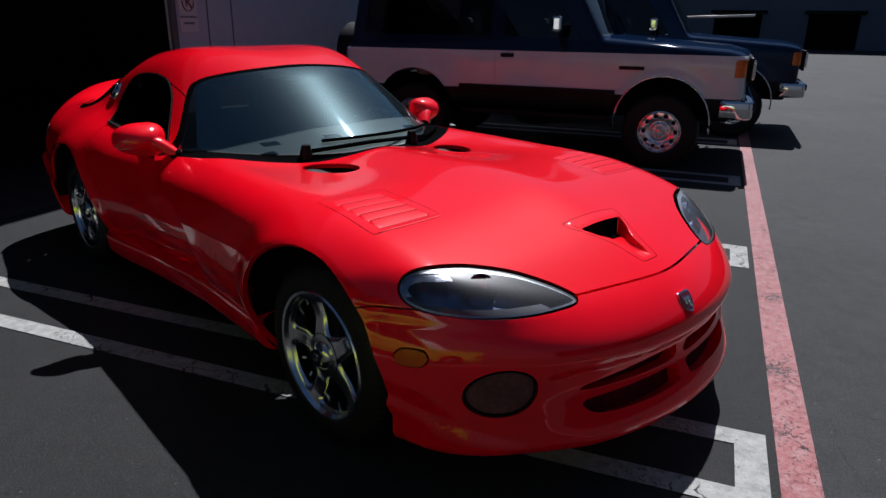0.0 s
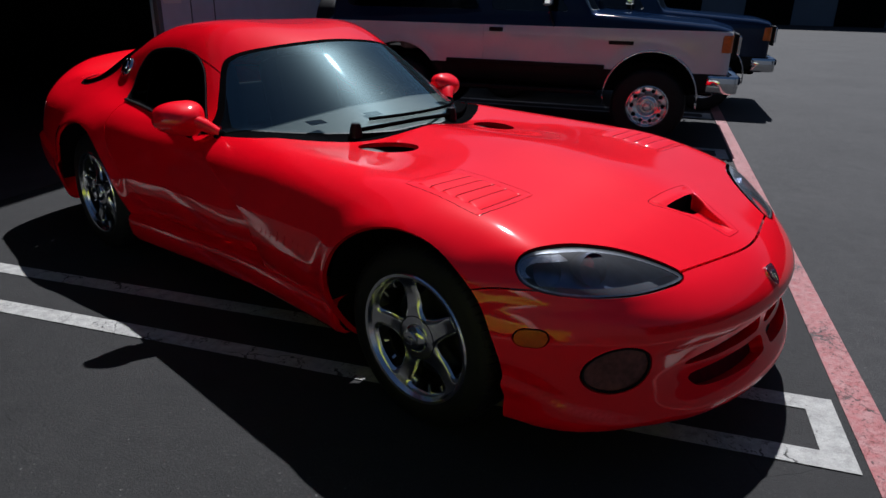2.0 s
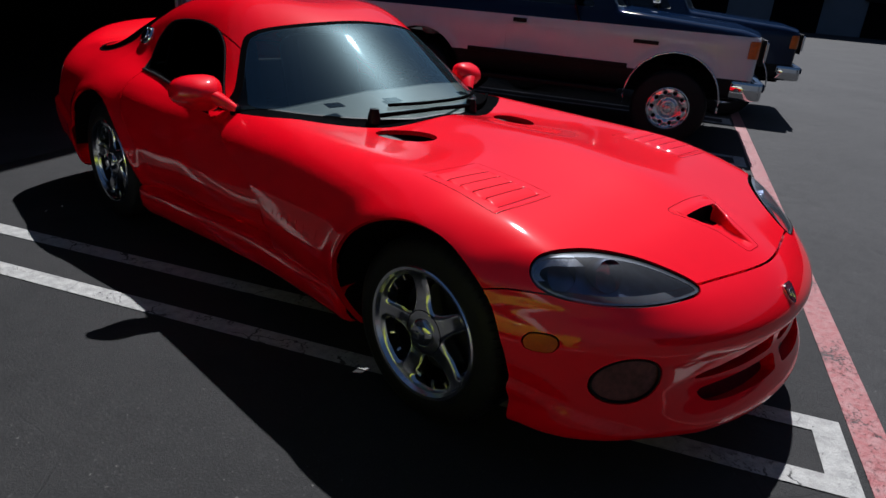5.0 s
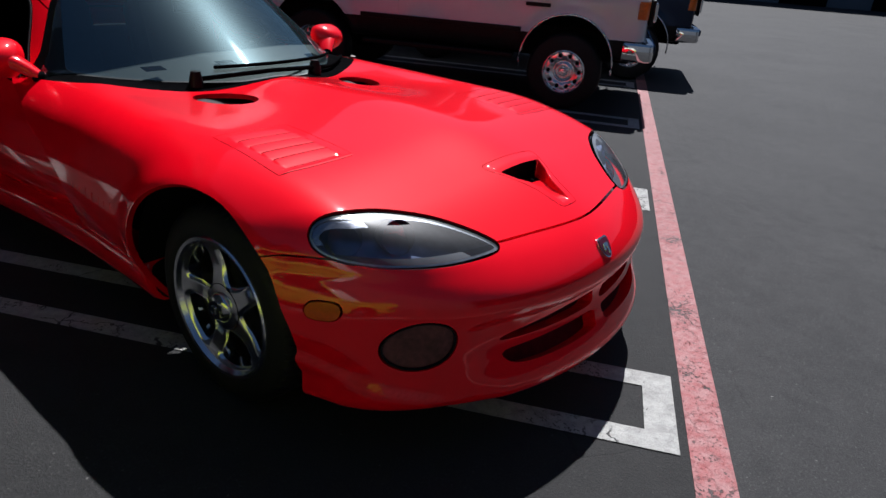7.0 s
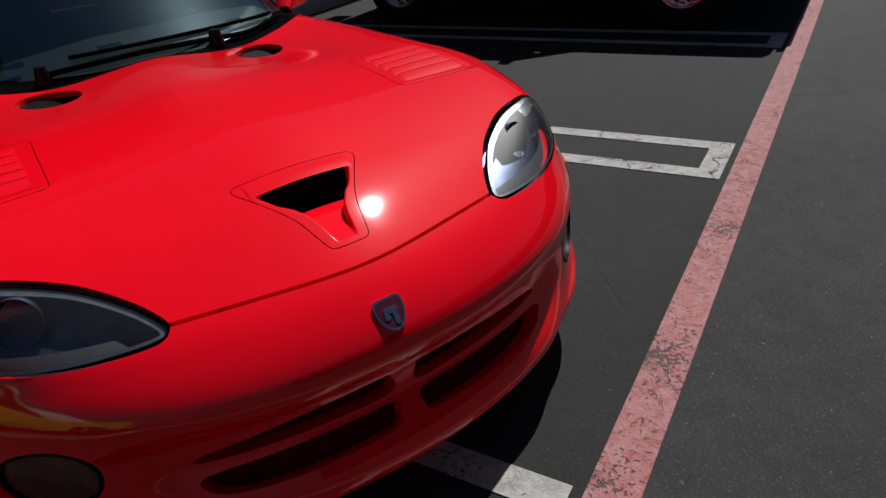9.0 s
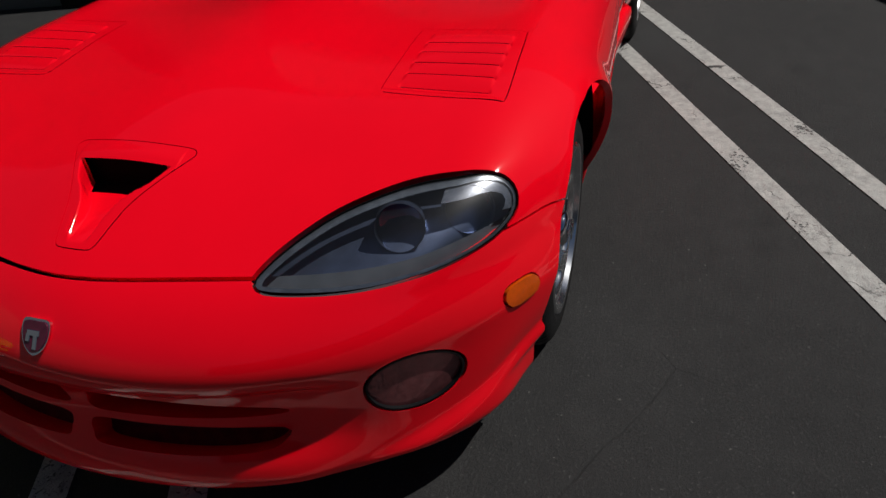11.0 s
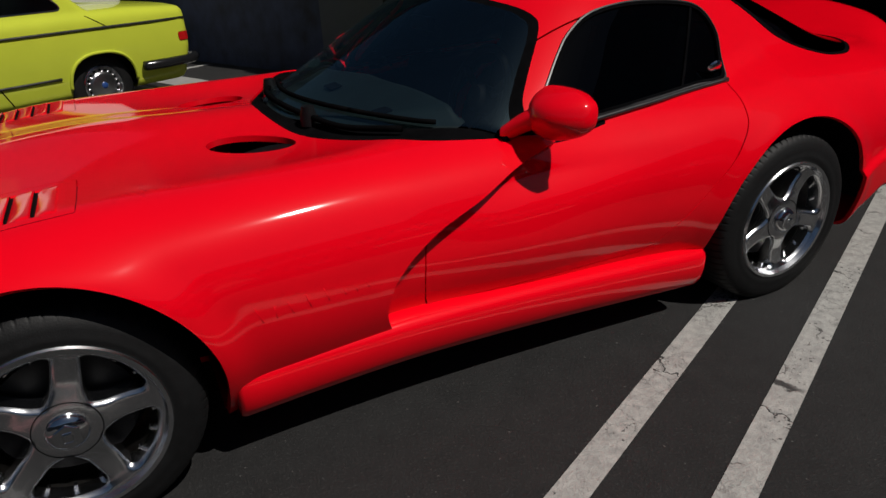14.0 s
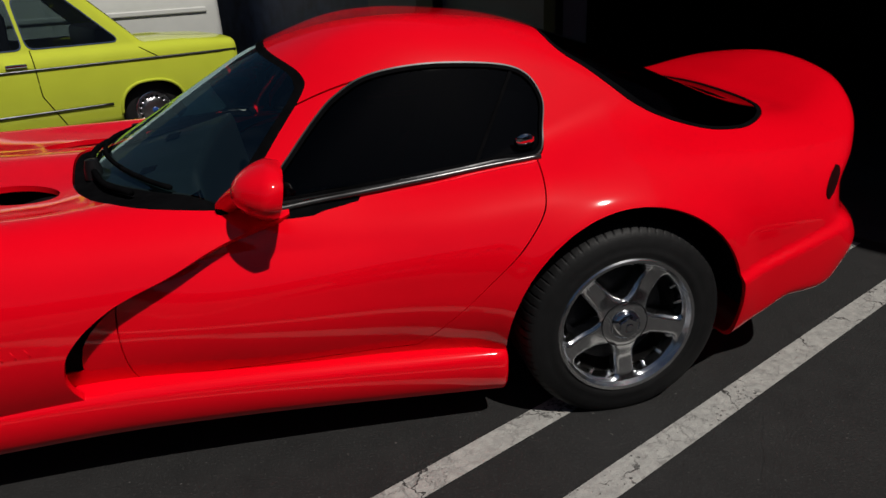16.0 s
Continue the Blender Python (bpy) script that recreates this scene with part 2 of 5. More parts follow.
def lathe(name, profile, material, parent=None, label="", n=48, m=None):
    """A body of revolution about y; profile: (radius, y) pairs."""
    m = m or Matrix()
    verts, faces, k = [], [], len(profile)
    for i in range(n):
        a = 2 * math.pi * i / n
        for r, y in profile:
            verts.append(m @ Vector((r * math.cos(a), y, r * math.sin(a))))
    for i in range(n):
        for j in range(k - 1):
            p, q = i * k + j, (i + 1) % n * k + j
            faces.append((p, p + 1, q + 1, q))
    ob = link(name, verts, faces, material, parent, label)
    ob.data.set_sharp_from_angle(angle=radians(38))
    return ob


def tube(name, pts, radius, material, parent=None, label="", n=8, closed=False, flat=1.0):
    """A round bar along points."""
    P = [Vector(p) for p in pts]
    verts, faces, k = [], [], len(P)
    for i, p in enumerate(P):
        d = (P[(i + 1) % k] - P[i - 1]) if closed else (P[min(i + 1, k - 1)] - P[max(i - 1, 0)])
        d.normalize()
        u = d.cross(Vector((0, 0, 1)))
        u = u.normalized() if u.length > 1e-3 else Vector((1, 0, 0))
        w = u.cross(d)
        for j in range(n):
            a = 2 * math.pi * j / n
            verts.append(p + radius * (math.cos(a) * u + flat * math.sin(a) * w))
    for i in range(k if closed else k - 1):
        for j in range(n):
            a, b = i * n, (i + 1) % k * n
            faces.append((a + j, a + (j + 1) % n, b + (j + 1) % n, b + j))
    if not closed:
        faces += [tuple(range(n - 1, -1, -1)), tuple(range((k - 1) * n, k * n))]
    return link(name, verts, faces, material, parent, label)


def thing(name, label, category, m=None, group=""):
    ob = new(name)
    ob.empty_display_size = 0.2
    if m is not None:
        ob.matrix_world = m
    return tagged(ob, label, category, group)


LOT_TURN = 24.9
LOT = pose(0, 0, 0, 0, 0, LOT_TURN)


def lot(a, b, z=0.0):
    """A place by the parking lot's own axes: a out of the stalls, b along the row."""
    return LOT @ Vector((a, b, z))


# ---- the sports car's skin, as an implicit surface ----
def cv(*pts):
    """A smooth curve through (x, value) pairs, flat beyond its ends."""
    p = np.array(sorted(pts), float)
    xs, ys = p[:, 0], p[:, 1]
    h, d = np.diff(xs), np.diff(ys) / np.diff(xs)
    m = np.empty_like(ys)
    m[0], m[-1] = d[0], d[-1]
    same = d[:-1] * d[1:] > 0
    w1, w2 = 2 * h[1:] + h[:-1], h[1:] + 2 * h[:-1]
    with np.errstate(divide="ignore", invalid="ignore"):
        m[1:-1] = np.where(same, (w1 + w2) / (w1 / d[:-1] + w2 / d[1:]), 0)

    def at(x):
        x = np.clip(x, xs[0], xs[-1])
        i = np.clip(np.searchsorted(xs, x) - 1, 0, len(xs) - 2)
        t = (x - xs[i]) / h[i]
        return ((1 + 2 * t) * (1 - t) ** 2 * ys[i] + t * (1 - t) ** 2 * h[i] * m[i]
                + t * t * (3 - 2 * t) * ys[i + 1] + t * t * (t - 1) * h[i] * m[i + 1])
    return at


def smax(a, b, k):
    h = np.maximum(k - np.abs(a - b), 0) / k
    return np.maximum(a, b) + h * h * k * 0.25


def smin(a, b, k):
    return -smax(-a, -b, k)


AXLE, HUB_Z, ARCH_R = 1.222, 0.33, 0.385
HOOD_MID = cv((2.25, 0.42), (2.10, 0.552), (1.97, 0.632), (1.72, 0.737), (1.4, 0.812), (1.0, 0.85), (0.6, 0.858), (0.3, 0.85),
              (-0.2, 0.84), (-1.0, 0.82), (-1.6, 0.79), (-1.95, 0.845), (-2.15, 0.935), (-2.35, 0.99))
HOOD_GULLY = cv((2.25, 0.39), (2.05, 0.54), (1.92, 0.615), (1.7, 0.71), (1.4, 0.782), (1.05, 0.805), (0.7, 0.79), (0.45, 0.785), (0.2, 0.81),
                (-0.5, 0.83), (-1.0, 0.83), (-1.6, 0.80), (-1.95, 0.848), (-2.15, 0.922), (-2.35, 0.965))
HOOD_CREST = cv((2.2, 0.39), (1.9, 0.585), (1.67, 0.70), (1.4, 0.773), (1.15, 0.805), (0.8, 0.815), (0.4, 0.825), (-0.1, 0.83),
                (-0.6, 0.835), (-1.0, 0.86), (-1.3, 0.87), (-1.7, 0.86), (-2.0, 0.86), (-2.35, 0.88))
WIDE = cv((2.1, 0.84), (1.69, 0.925), (1.45, 0.945), (1.22, 0.955), (0.8, 0.94), (0.4, 0.925), (0.1, 0.915), (-0.4, 0.905), (-0.8, 0.935),
          (-1.22, 0.97), (-1.6, 0.93), (-2.0, 0.875), (-2.3, 0.80))
TUCK = cv((2.1, 0.03), (1.85, 0.04), (1.6, 0.06), (1.42, 0.055), (1.2, 0.04), (0.7, 0.05), (0.2, 0.055), (-0.6, 0.055), (-1.0, 0.04), (-1.5, 0.028), (-1.75, 0.018), (-2.3, 0.02))
NOSE = cv((0.05, 0.04), (0.12, 0.0), (0.18, -0.02), (0.23, -0.012), (0.30, 0.022), (0.36, 0.045), (0.405, 0.042), (0.44, 0.015), (0.50, 0.0), (0.58, 0.015), (0.7, 0.06))
NOSE_OUT = cv((0.05, 0.05), (0.12, 0.012), (0.2, 0.0), (0.3, 0.004), (0.4, 0.004), (0.5, 0.0), (0.58, 0.015), (0.7, 0.06))
TAIL = cv((0.1, 0.20), (0.25, 0.13), (0.38, 0.05), (0.47, 0.01), (0.53, 0.03), (0.59, 0.09), (0.66, 0.10), (0.76, 0.05), (0.86, 0.01), (0.95, 0.0))
ROOF = cv((0.3, 1.10), (0.0, 1.165), (-0.26, 1.205), (-0.45, 1.235), (-0.69, 1.248), (-0.95, 1.232), (-1.26, 1.145), (-1.6, 1.0), (-1.95, 0.848), (-2.2, 0.74))
CABIN = cv((0.4, 0.80), (0.0, 0.79), (-0.4, 0.772), (-0.8, 0.758), (-1.1, 0.732), (-1.5, 0.69), (-1.95, 0.60), (-2.3, 0.5))
VENT = cv((0.28, 0.35), (0.40, 0.385), (0.474, 0.368), (0.528, 0.33), (0.609, 0.222), (0.668, 0.07), (0.727, -0.07), (0.77, -0.25))


def body(x, y, z, recess=True):
    """Below zero inside the lower body; with the hollow behind the front wheel, or without it."""
    Y = np.abs(y)
    mid, gully, crest = HOOD_MID(x), HOOD_GULLY(x), HOOD_CREST(x)
    bend = -mid * 3.6967 + gully * 5.3221 - crest * 1.6254
    top = z - 0.12 * bend * np.exp(-Y / 0.12) - 0.008 * np.exp(-(Y / 0.2) ** 2) - (mid * (Y - 0.42) * (Y - 0.76) / 0.3192 - gully * Y * (Y - 0.76) / 0.1428 + crest * Y * (Y - 0.42) / 0.2584)
    low = 0.56 - 0.20 * np.clip((x - 1.25) / 0.3, 0, 1)
    w = WIDE(x) - 0.11 * (np.maximum(z - low, 0) / (0.81 - low)) ** 2 - TUCK(x) * np.minimum(np.maximum(0.52 - z, 0) / 0.2, np.where(x > 1.4, 1.28, 9.0)) ** 2
    for ax in (AXLE, -AXLE):
        r = np.hypot(x - ax, z - HUB_Z)
        w = w + 0.016 * np.exp(-((r - ARCH_R) / 0.055) ** 2)
    if recess:
        v = VENT(z)
        w = w - 0.062 * np.exp(-(np.maximum(v - x, 0) / 0.42) ** 2) * np.clip((0.80 - z) / 0.12, 0, 1)
    w = w + 0.022 * np.clip((0.437 - 0.28 * (x + 1.55) - z) / 0.018, 0, 1) * np.clip((-1.45 - x) / 0.05, 0, 1)
    w = w + 0.024 * np.clip((0.335 - 0.40 * (x - 1.64) - z) / 0.025, 0, 1) * np.clip((x - 1.45) / 0.15, 0, 1) * np.clip((1.98 - x) / 0.2, 0, 1)
    side = Y - w
    f = smax(top * 0.95, side, 0.15)
    out = np.clip((Y - 0.44) / 0.20, 0, 1)
    out = out * out * (3 - 2 * out)
    lip = np.clip((0.335 - 0.40 * (x - 1.64) - z) / 0.02, 0, 1) * np.clip((Y - 0.50) / 0.2, 0, 1)
    front = (x - (2.122 + 0.020 * lip - (0.42 - 0.06 * np.clip((0.57 - z) / 0.1, 0, 1)) * Y ** 2 - 0.27 * Y ** 4 - NOSE(z) * (1 - out) - NOSE_OUT(z) * out)) * 0.85
    f = smax(f, front, 0.10)
    rear = (-2.345 + 0.28 * Y ** 2 + 0.10 * Y ** 4 + TAIL(z) - x) * 0.85
    f = smax(f, rear, 0.06)
    return smax(f, 0.135 + 0.03 * np.clip((x - 1.3) / 0.3, 0, 1) + 0.175 * np.clip((-1.5 - x) / 0.3, 0, 1) - z, 0.05)


def cabin(x, y, z):
    """Below zero inside the closed coupe cabin."""
    Y = np.abs(y)
    screen = (z - (0.80 + (0.47 - 0.91 * Y ** 2 - x) * 0.56)) * 0.87
    roof = z - (ROOF(x) - 0.10 * Y ** 2 + 0.014 * np.exp(-((Y - 0.33) / 0.17) ** 2) * np.exp(-((x + 0.55) / 0.35) ** 2))
    f = smax(screen, roof, 0.07)
    lift = np.maximum(z - 0.82, 0)
    side = (Y - (CABIN(x) - 0.56 * lift - 0.12 * lift ** 2 + 1.2 * np.minimum(z - 0.80, 0))) * 0.85
    f = smax(f, side, 0.11)
    return np.maximum(np.maximum(f, -2.12 - x), 0.70 - z)


def skin(x, y, z, recess=True):
    """Below zero inside the whole car."""
    blend = 0.012 + 0.12 * np.clip((-0.75 - x) / 0.5, 0, 1) ** 1.5
    return smin(body(x, y, z, recess), cabin(x, y, z), blend)
# ---- the sports car: panels cut from its skin ----
def grid_faces(n, k):
    i, j = np.meshgrid(np.arange(n - 1), np.arange(k - 1), indexing="ij")
    p = (i * k + j).ravel()
    return np.stack([p, p + k, p + k + 1, p + 1], 1)


def front_skin(x, y, z):
    return skin(x, y, z, False)


def shoot(org, way, fn):
    """Where rays from inside leave a solid."""
    lo, hi = np.zeros(len(org)), np.full(len(org), 1.9)
    for _ in range(24):
        mid = (lo + hi) / 2
        p = org + mid[:, None] * way
        within = fn(p[:, 0], p[:, 1], p[:, 2]) < 0
        lo, hi = np.where(within, mid, lo), np.where(within, hi, mid)
    return org + hi[:, None] * way


def shell(stations, fn, down=-62, n=190, z0=0.44):
    """Half of the skin (y >= 0) as a grid; stations: (x, tilt of the rays to the front in degrees)."""
    phi = np.radians(np.linspace(down, 90, n))
    st = np.array(stations)
    X, PH = np.meshgrid(np.arange(len(st)), phi, indexing="ij")
    X, PH = X.ravel(), PH.ravel()
    tilt = np.radians(st[X, 1])
    org = np.stack([st[X, 0], 0 * PH, 0 * PH + z0], 1)
    way = np.stack([np.sin(tilt), np.cos(tilt) * np.cos(PH), np.cos(tilt) * np.sin(PH)], 1)
    V = shoot(org, way, fn)
    V[PH > np.radians(89.99), 1] = 0
    return V, [tuple(q[::-1]) for q in grid_faces(len(st), n)]


def clip(mesh, field):
    """Keeps the part of a mesh where field(x, y, z) is below zero, cutting the faces along its edge."""
    V, F = mesh
    if not len(F):
        return mesh
    d = field(V[:, 0], V[:, 1], V[:, 2])
    d = np.where(np.abs(d) < 1e-6, -1e-6, d)
    neg = d < 0
    verts, made, out = list(V), {}, []

    def between(a, b):
        key = (a, b) if a < b else (b, a)
        if key not in made:
            t = d[key[0]] / (d[key[0]] - d[key[1]])
            verts.append(V[key[0]] + t * (V[key[1]] - V[key[0]]))
            made[key] = len(verts) - 1
        return made[key]
    for f in F:
        s = [neg[i] for i in f]
        if all(s):
            out.append(f)
        elif any(s):
            poly = []
            for i, a in enumerate(f):
                b = f[(i + 1) % len(f)]
                if neg[a]:
                    poly.append(a)
                if neg[a] != neg[b]:
                    poly.append(between(a, b))
            if len(poly) >= 3:
                out.append(tuple(poly))
    return tidy(np.array(verts), out)


def tidy(V, F):
    used = np.unique(np.concatenate([np.array(f) for f in F])) if F else np.array([], int)
    back = np.zeros(len(V), int)
    back[used] = np.arange(len(used))
    return V[used], [tuple(back[list(f)]) for f in F]


def cut(mesh, *fields):
    for f in fields:
        mesh = clip(mesh, f)
    return mesh


def minus(f, gap=0.0):
    return lambda x, y, z: gap - f(x, y, z)


def grown(f, gap):
    return lambda x, y, z: f(x, y, z) + gap


def rounded(pts, n=8):
    """A closed smooth curve (Catmull-Rom) through 2D points."""
    P, out = np.array(pts, float), []
    for i in range(len(P)):
        a, b, c, d = P[i - 1], P[i], P[(i + 1) % len(P)], P[(i + 2) % len(P)]
        for t in np.arange(n) / n:
            out.append(0.5 * (2 * b + (c - a) * t + (2 * a - 5 * b + 4 * c - d) * t ** 2 + (3 * b - a - 3 * c + d) * t ** 3))
    return np.array(out)


def inside(curve, u, v):
    """Signed distance to a closed curve, below zero inside."""
    A, B = curve, np.roll(curve, -1, 0)
    best, odd = np.full(u.shape, 1e9), np.zeros(u.shape, bool)
    for (ax, ay), (bx, by) in zip(A, B):
        ex, ey = bx - ax, by - ay
        t = np.clip(((u - ax) * ex + (v - ay) * ey) / (ex * ex + ey * ey + 1e-12), 0, 1)
        best = np.minimum(best, np.hypot(u - ax - t * ex, v - ay - t * ey))
        if ay != by:
            odd ^= ((ay > v) != (by > v)) & (u < ax + (v - ay) * ex / ey)
    return np.where(odd, -best, best)


def normals(V, F):
    N = np.zeros_like(V)
    tri = np.array([(f[0], f[i], f[i + 1]) for f in F for i in range(1, len(f) - 1)])
    c = np.cross(V[tri[:, 1]] - V[tri[:, 0]], V[tri[:, 2]] - V[tri[:, 0]])
    for i in range(3):
        np.add.at(N, tri[:, i], c)
    return N / (np.linalg.norm(N, axis=1, keepdims=True) + 1e-12)


def skin_normal(V, fn):
    e, out = 1e-3, []
    for i in range(3):
        d = np.zeros(3)
        d[i] = e
        a, b = V + d, V - d
        out.append(fn(*a.T) - fn(*b.T))
    N = np.stack(out, 1)
    return N / (np.linalg.norm(N, axis=1, keepdims=True) + 1e-12)


def panel(name, mesh, material, parent, label="", side=0, lip=0.014, inset=0.0, fn=skin):
    """A body panel: both halves joined (side 0), or the one on the left (1) or right (-1), its edges turned inwards by lip."""
    V, F = mesh
    N = skin_normal(V, fn)
    V = V - inset * N
    count = {}
    for f in F:
        for i, a in enumerate(f):
            b = f[(i + 1) % len(f)]
            count.setdefault((min(a, b), max(a, b)), []).append((a, b))
    rim = [k[0] for k in count.values() if len(k) == 1]
    rim = [(a, b) for a, b in rim if not (abs(V[a, 1]) < 2e-4 and abs(V[b, 1]) < 2e-4)]
    verts, faces = [tuple(v) for v in V], list(F)
    if lip:
        top, low = {}, {}
        for a, b in rim:
            for i in (a, b):
                if i not in top:
                    top[i] = len(verts)
                    verts.append(tuple(V[i]))
                    low[i] = len(verts)
                    verts.append(tuple(V[i] - lip * N[i]))
            faces.append((top[b], top[a], low[a], low[b]))
    verts = np.array(verts)
    if side == -1 or side == 0:
        flipped = verts * (1, -1, 1)
        back = [tuple(reversed(f)) for f in faces]
    if side == -1:
        verts, faces = flipped, back
    if side == 0:
        mid = np.abs(verts[:, 1]) < 2e-4
        where = np.arange(len(verts)) + len(verts)
        where[mid] = np.flatnonzero(mid)
        keep = ~mid
        index = np.cumsum(keep) - 1 + len(verts)
        where[keep] = index[keep]
        faces = faces + [tuple(where[list(f)]) for f in back]
        verts = np.concatenate([verts, flipped[keep]])
    return link(name, verts, faces, material, parent, label)


# outlines, as fields that are below zero inside
SEAM = cv((1.25, 0.50), (1.42, 0.567), (1.58, 0.613), (1.7, 0.617), (2.2, 0.622))
COWL = cv((-0.275, 0.445), (0.0, 0.488), (0.275, 0.445), (0.5, 0.345), (0.66, 0.245), (0.72, 0.17), (0.765, 0.0), (0.79, -0.25))
DOOR_F = cv((0.30, 0.20), (0.36, 0.238), (0.45, 0.246), (0.58, 0.236), (0.609, 0.205), (0.668, 0.055), (0.71, 0.0), (0.80, -0.03))
DOOR_R = cv((0.30, -0.52), (0.36, -0.60), (0.52, -0.77), (0.65, -0.90), (0.745, -0.965), (0.85, -0.985))
HEAD = rounded([(-0.882, 0.613), (-0.868, 0.625), (-0.797, 0.652), (-0.69, 0.682), (-0.57, 0.703), (-0.47, 0.713), (-0.405, 0.713), (-0.363, 0.699), (-0.344, 0.672), (-0.350, 0.645),
                (-0.375, 0.626), (-0.43, 0.610), (-0.53, 0.600), (-0.62, 0.597), (-0.71, 0.596), (-0.80, 0.599), (-0.868, 0.604)], 6)
WINDOW = rounded([(-0.17, 0.812), (-0.25, 0.895), (-0.34, 0.989), (-0.413, 1.05), (-0.52, 1.10), (-0.692, 1.118), (-0.90, 1.103), (-1.0, 1.07), (-1.042, 1.0),
                  (-1.032, 0.93), (-0.995, 0.848), (-0.85, 0.838), (-0.6, 0.820), (-0.332, 0.803), (-0.2, 0.797)])
SCREEN_EDGE = rounded([(0, 1.172), (0.25, 1.158), (0.44, 1.130), (0.53, 1.10), (0.582, 1.055), (0.66, 0.95), (0.71, 0.88), (0.775, 0.795), (0.78, 0.72), (0.4, 0.70), (0, 0.70),
                       (-0.4, 0.70), (-0.78, 0.72), (-0.775, 0.795), (-0.71, 0.88), (-0.66, 0.95), (-0.582, 1.055), (-0.53, 1.10), (-0.44, 1.130), (-0.25, 1.158)], 4)
BACKLIGHT = rounded([(-1.09, 0), (-1.095, 0.3), (-1.115, 0.50), (-1.22, 0.572), (-1.38, 0.643), (-1.54, 0.70), (-1.64, 0.71), (-1.75, 0.685), (-1.86, 0.58), (-1.95, 0.35), (-1.97, 0),
                     (-1.95, -0.35), (-1.86, -0.58), (-1.75, -0.685), (-1.54, -0.70), (-1.38, -0.643), (-1.22, -0.572), (-1.095, -0.3)], 4)
HALF_SCOOP = [(1.669, 0.070), (1.669, 0.135), (1.673, 0.150), (1.683, 0.156), (1.698, 0.151), (1.760, 0.114), (1.830, 0.076), (1.905, 0.054), (1.924, 0.047), (1.932, 0.036)]
SCOOP = rounded([(1.669, 0.0)] + HALF_SCOOP + [(1.934, 0.0)] + [(u, -v) for u, v in HALF_SCOOP[::-1]], 4)
LOUVRE = rounded([(1.412, 0.49), (1.414, 0.505), (1.414, 0.63), (1.408, 0.75), (1.395, 0.766), (1.24, 0.762), (1.085, 0.752), (1.072, 0.738), (1.068, 0.61), (1.068, 0.488), (1.080, 0.474), (1.24, 0.476), (1.395, 0.478)], 5)


def f_seam(x, y, z):
    return z - np.where(x < AXLE, 0.0, SEAM(x))


def f_front(x, y, z):
    return x - np.maximum(COWL(np.abs(y)), VENT(z))


def f_arch(ax):
    def f(x, y, z):
        fore = np.where(y > 0, 0.97, 0.88) if ax > 0 else 1.0
        r = np.hypot((x - ax) * np.where(x > ax, fore, 1.0), (z - HUB_Z) * np.where(z < HUB_Z, 0.45, 1.0)) - ARCH_R
        return np.maximum(r, 0.45 - np.abs(y))
    return f


def f_head(x, y, z):
    return inside(HEAD, -0.62 * x + 0.78 * np.abs(y), z)


def f_window(x, y, z):
    return np.maximum(inside(WINDOW, x, z), 0.40 - np.abs(y))


def f_screen(x, y, z):
    return np.maximum(inside(SCREEN_EDGE, np.abs(y), z), -0.45 - x)


def f_base(x, y, z):
    return x - (0.455 - 0.91 * y * y) + 0.6 * (z - 0.80)


def f_back(x, y, z):
    return np.maximum(inside(BACKLIGHT, x, np.abs(y)), 0.6 - z)


def f_scoop(x, y, z):
    return inside(SCOOP, x, y)


def f_louvre(x, y, z):
    return np.maximum(inside(LOUVRE, x, np.abs(y)), 0.5 - z)


def f_hoodvent(x, y, z):
    u, v = x - 0.585, np.abs(y) - 0.365
    p, q = u * 0.92 - v * 0.39, u * 0.39 + v * 0.92
    return np.maximum((np.hypot(p / 0.135, q / 0.088) - 1) * 0.09, 0.5 - z)


def f_fog(x, y, z):
    return np.maximum((np.hypot((np.abs(y) - 0.684) / 0.084, (z - 0.382 + 0.10 * (np.abs(y) - 0.684)) / 0.076) - 1) * 0.08, 1.4 - x)


def f_marker(x, y, z):
    u, v = x - 1.699 + 0.010 * np.sign(y), z - 0.484
    return np.maximum(np.hypot(np.maximum(np.abs(u) - 0.017, 0), v) - 0.027, 0.6 - np.abs(y))


SLOT_HI = rounded([(0.032, 0.348), (0.032, 0.385), (0.05, 0.396), (0.2, 0.392), (0.36, 0.374), (0.435, 0.36), (0.44, 0.347), (0.3, 0.345), (0.15, 0.345)], 4)
SLOT_LO = rounded([(0.032, 0.325), (0.032, 0.29), (0.05, 0.275), (0.25, 0.27), (0.40, 0.275), (0.445, 0.295), (0.44, 0.318), (0.3, 0.326), (0.15, 0.328)], 4)


def f_slots(x, y, z):
    Y = np.abs(y)
    return np.maximum(np.minimum(inside(SLOT_HI, Y, z), inside(SLOT_LO, Y, z)), 1.5 - x)


def f_door(x, y, z):
    return np.maximum(np.maximum(x - DOOR_F(z), DOOR_R(z) - x), np.maximum(0.335 - z, 0.6 - np.abs(y)))


GAP = 0.0022
front_mesh = shell([(x, 0) for x in np.arange(-0.30, 1.60, 0.011)] + [(1.60, a) for a in np.linspace(0.4, 89.5, 80)], front_skin, -90, 225)
rear_mesh = shell([(-1.75, a) for a in np.linspace(-89.5, -0.5, 60)] + [(x, 0) for x in np.arange(-1.75, 0.66, 0.011)], skin)

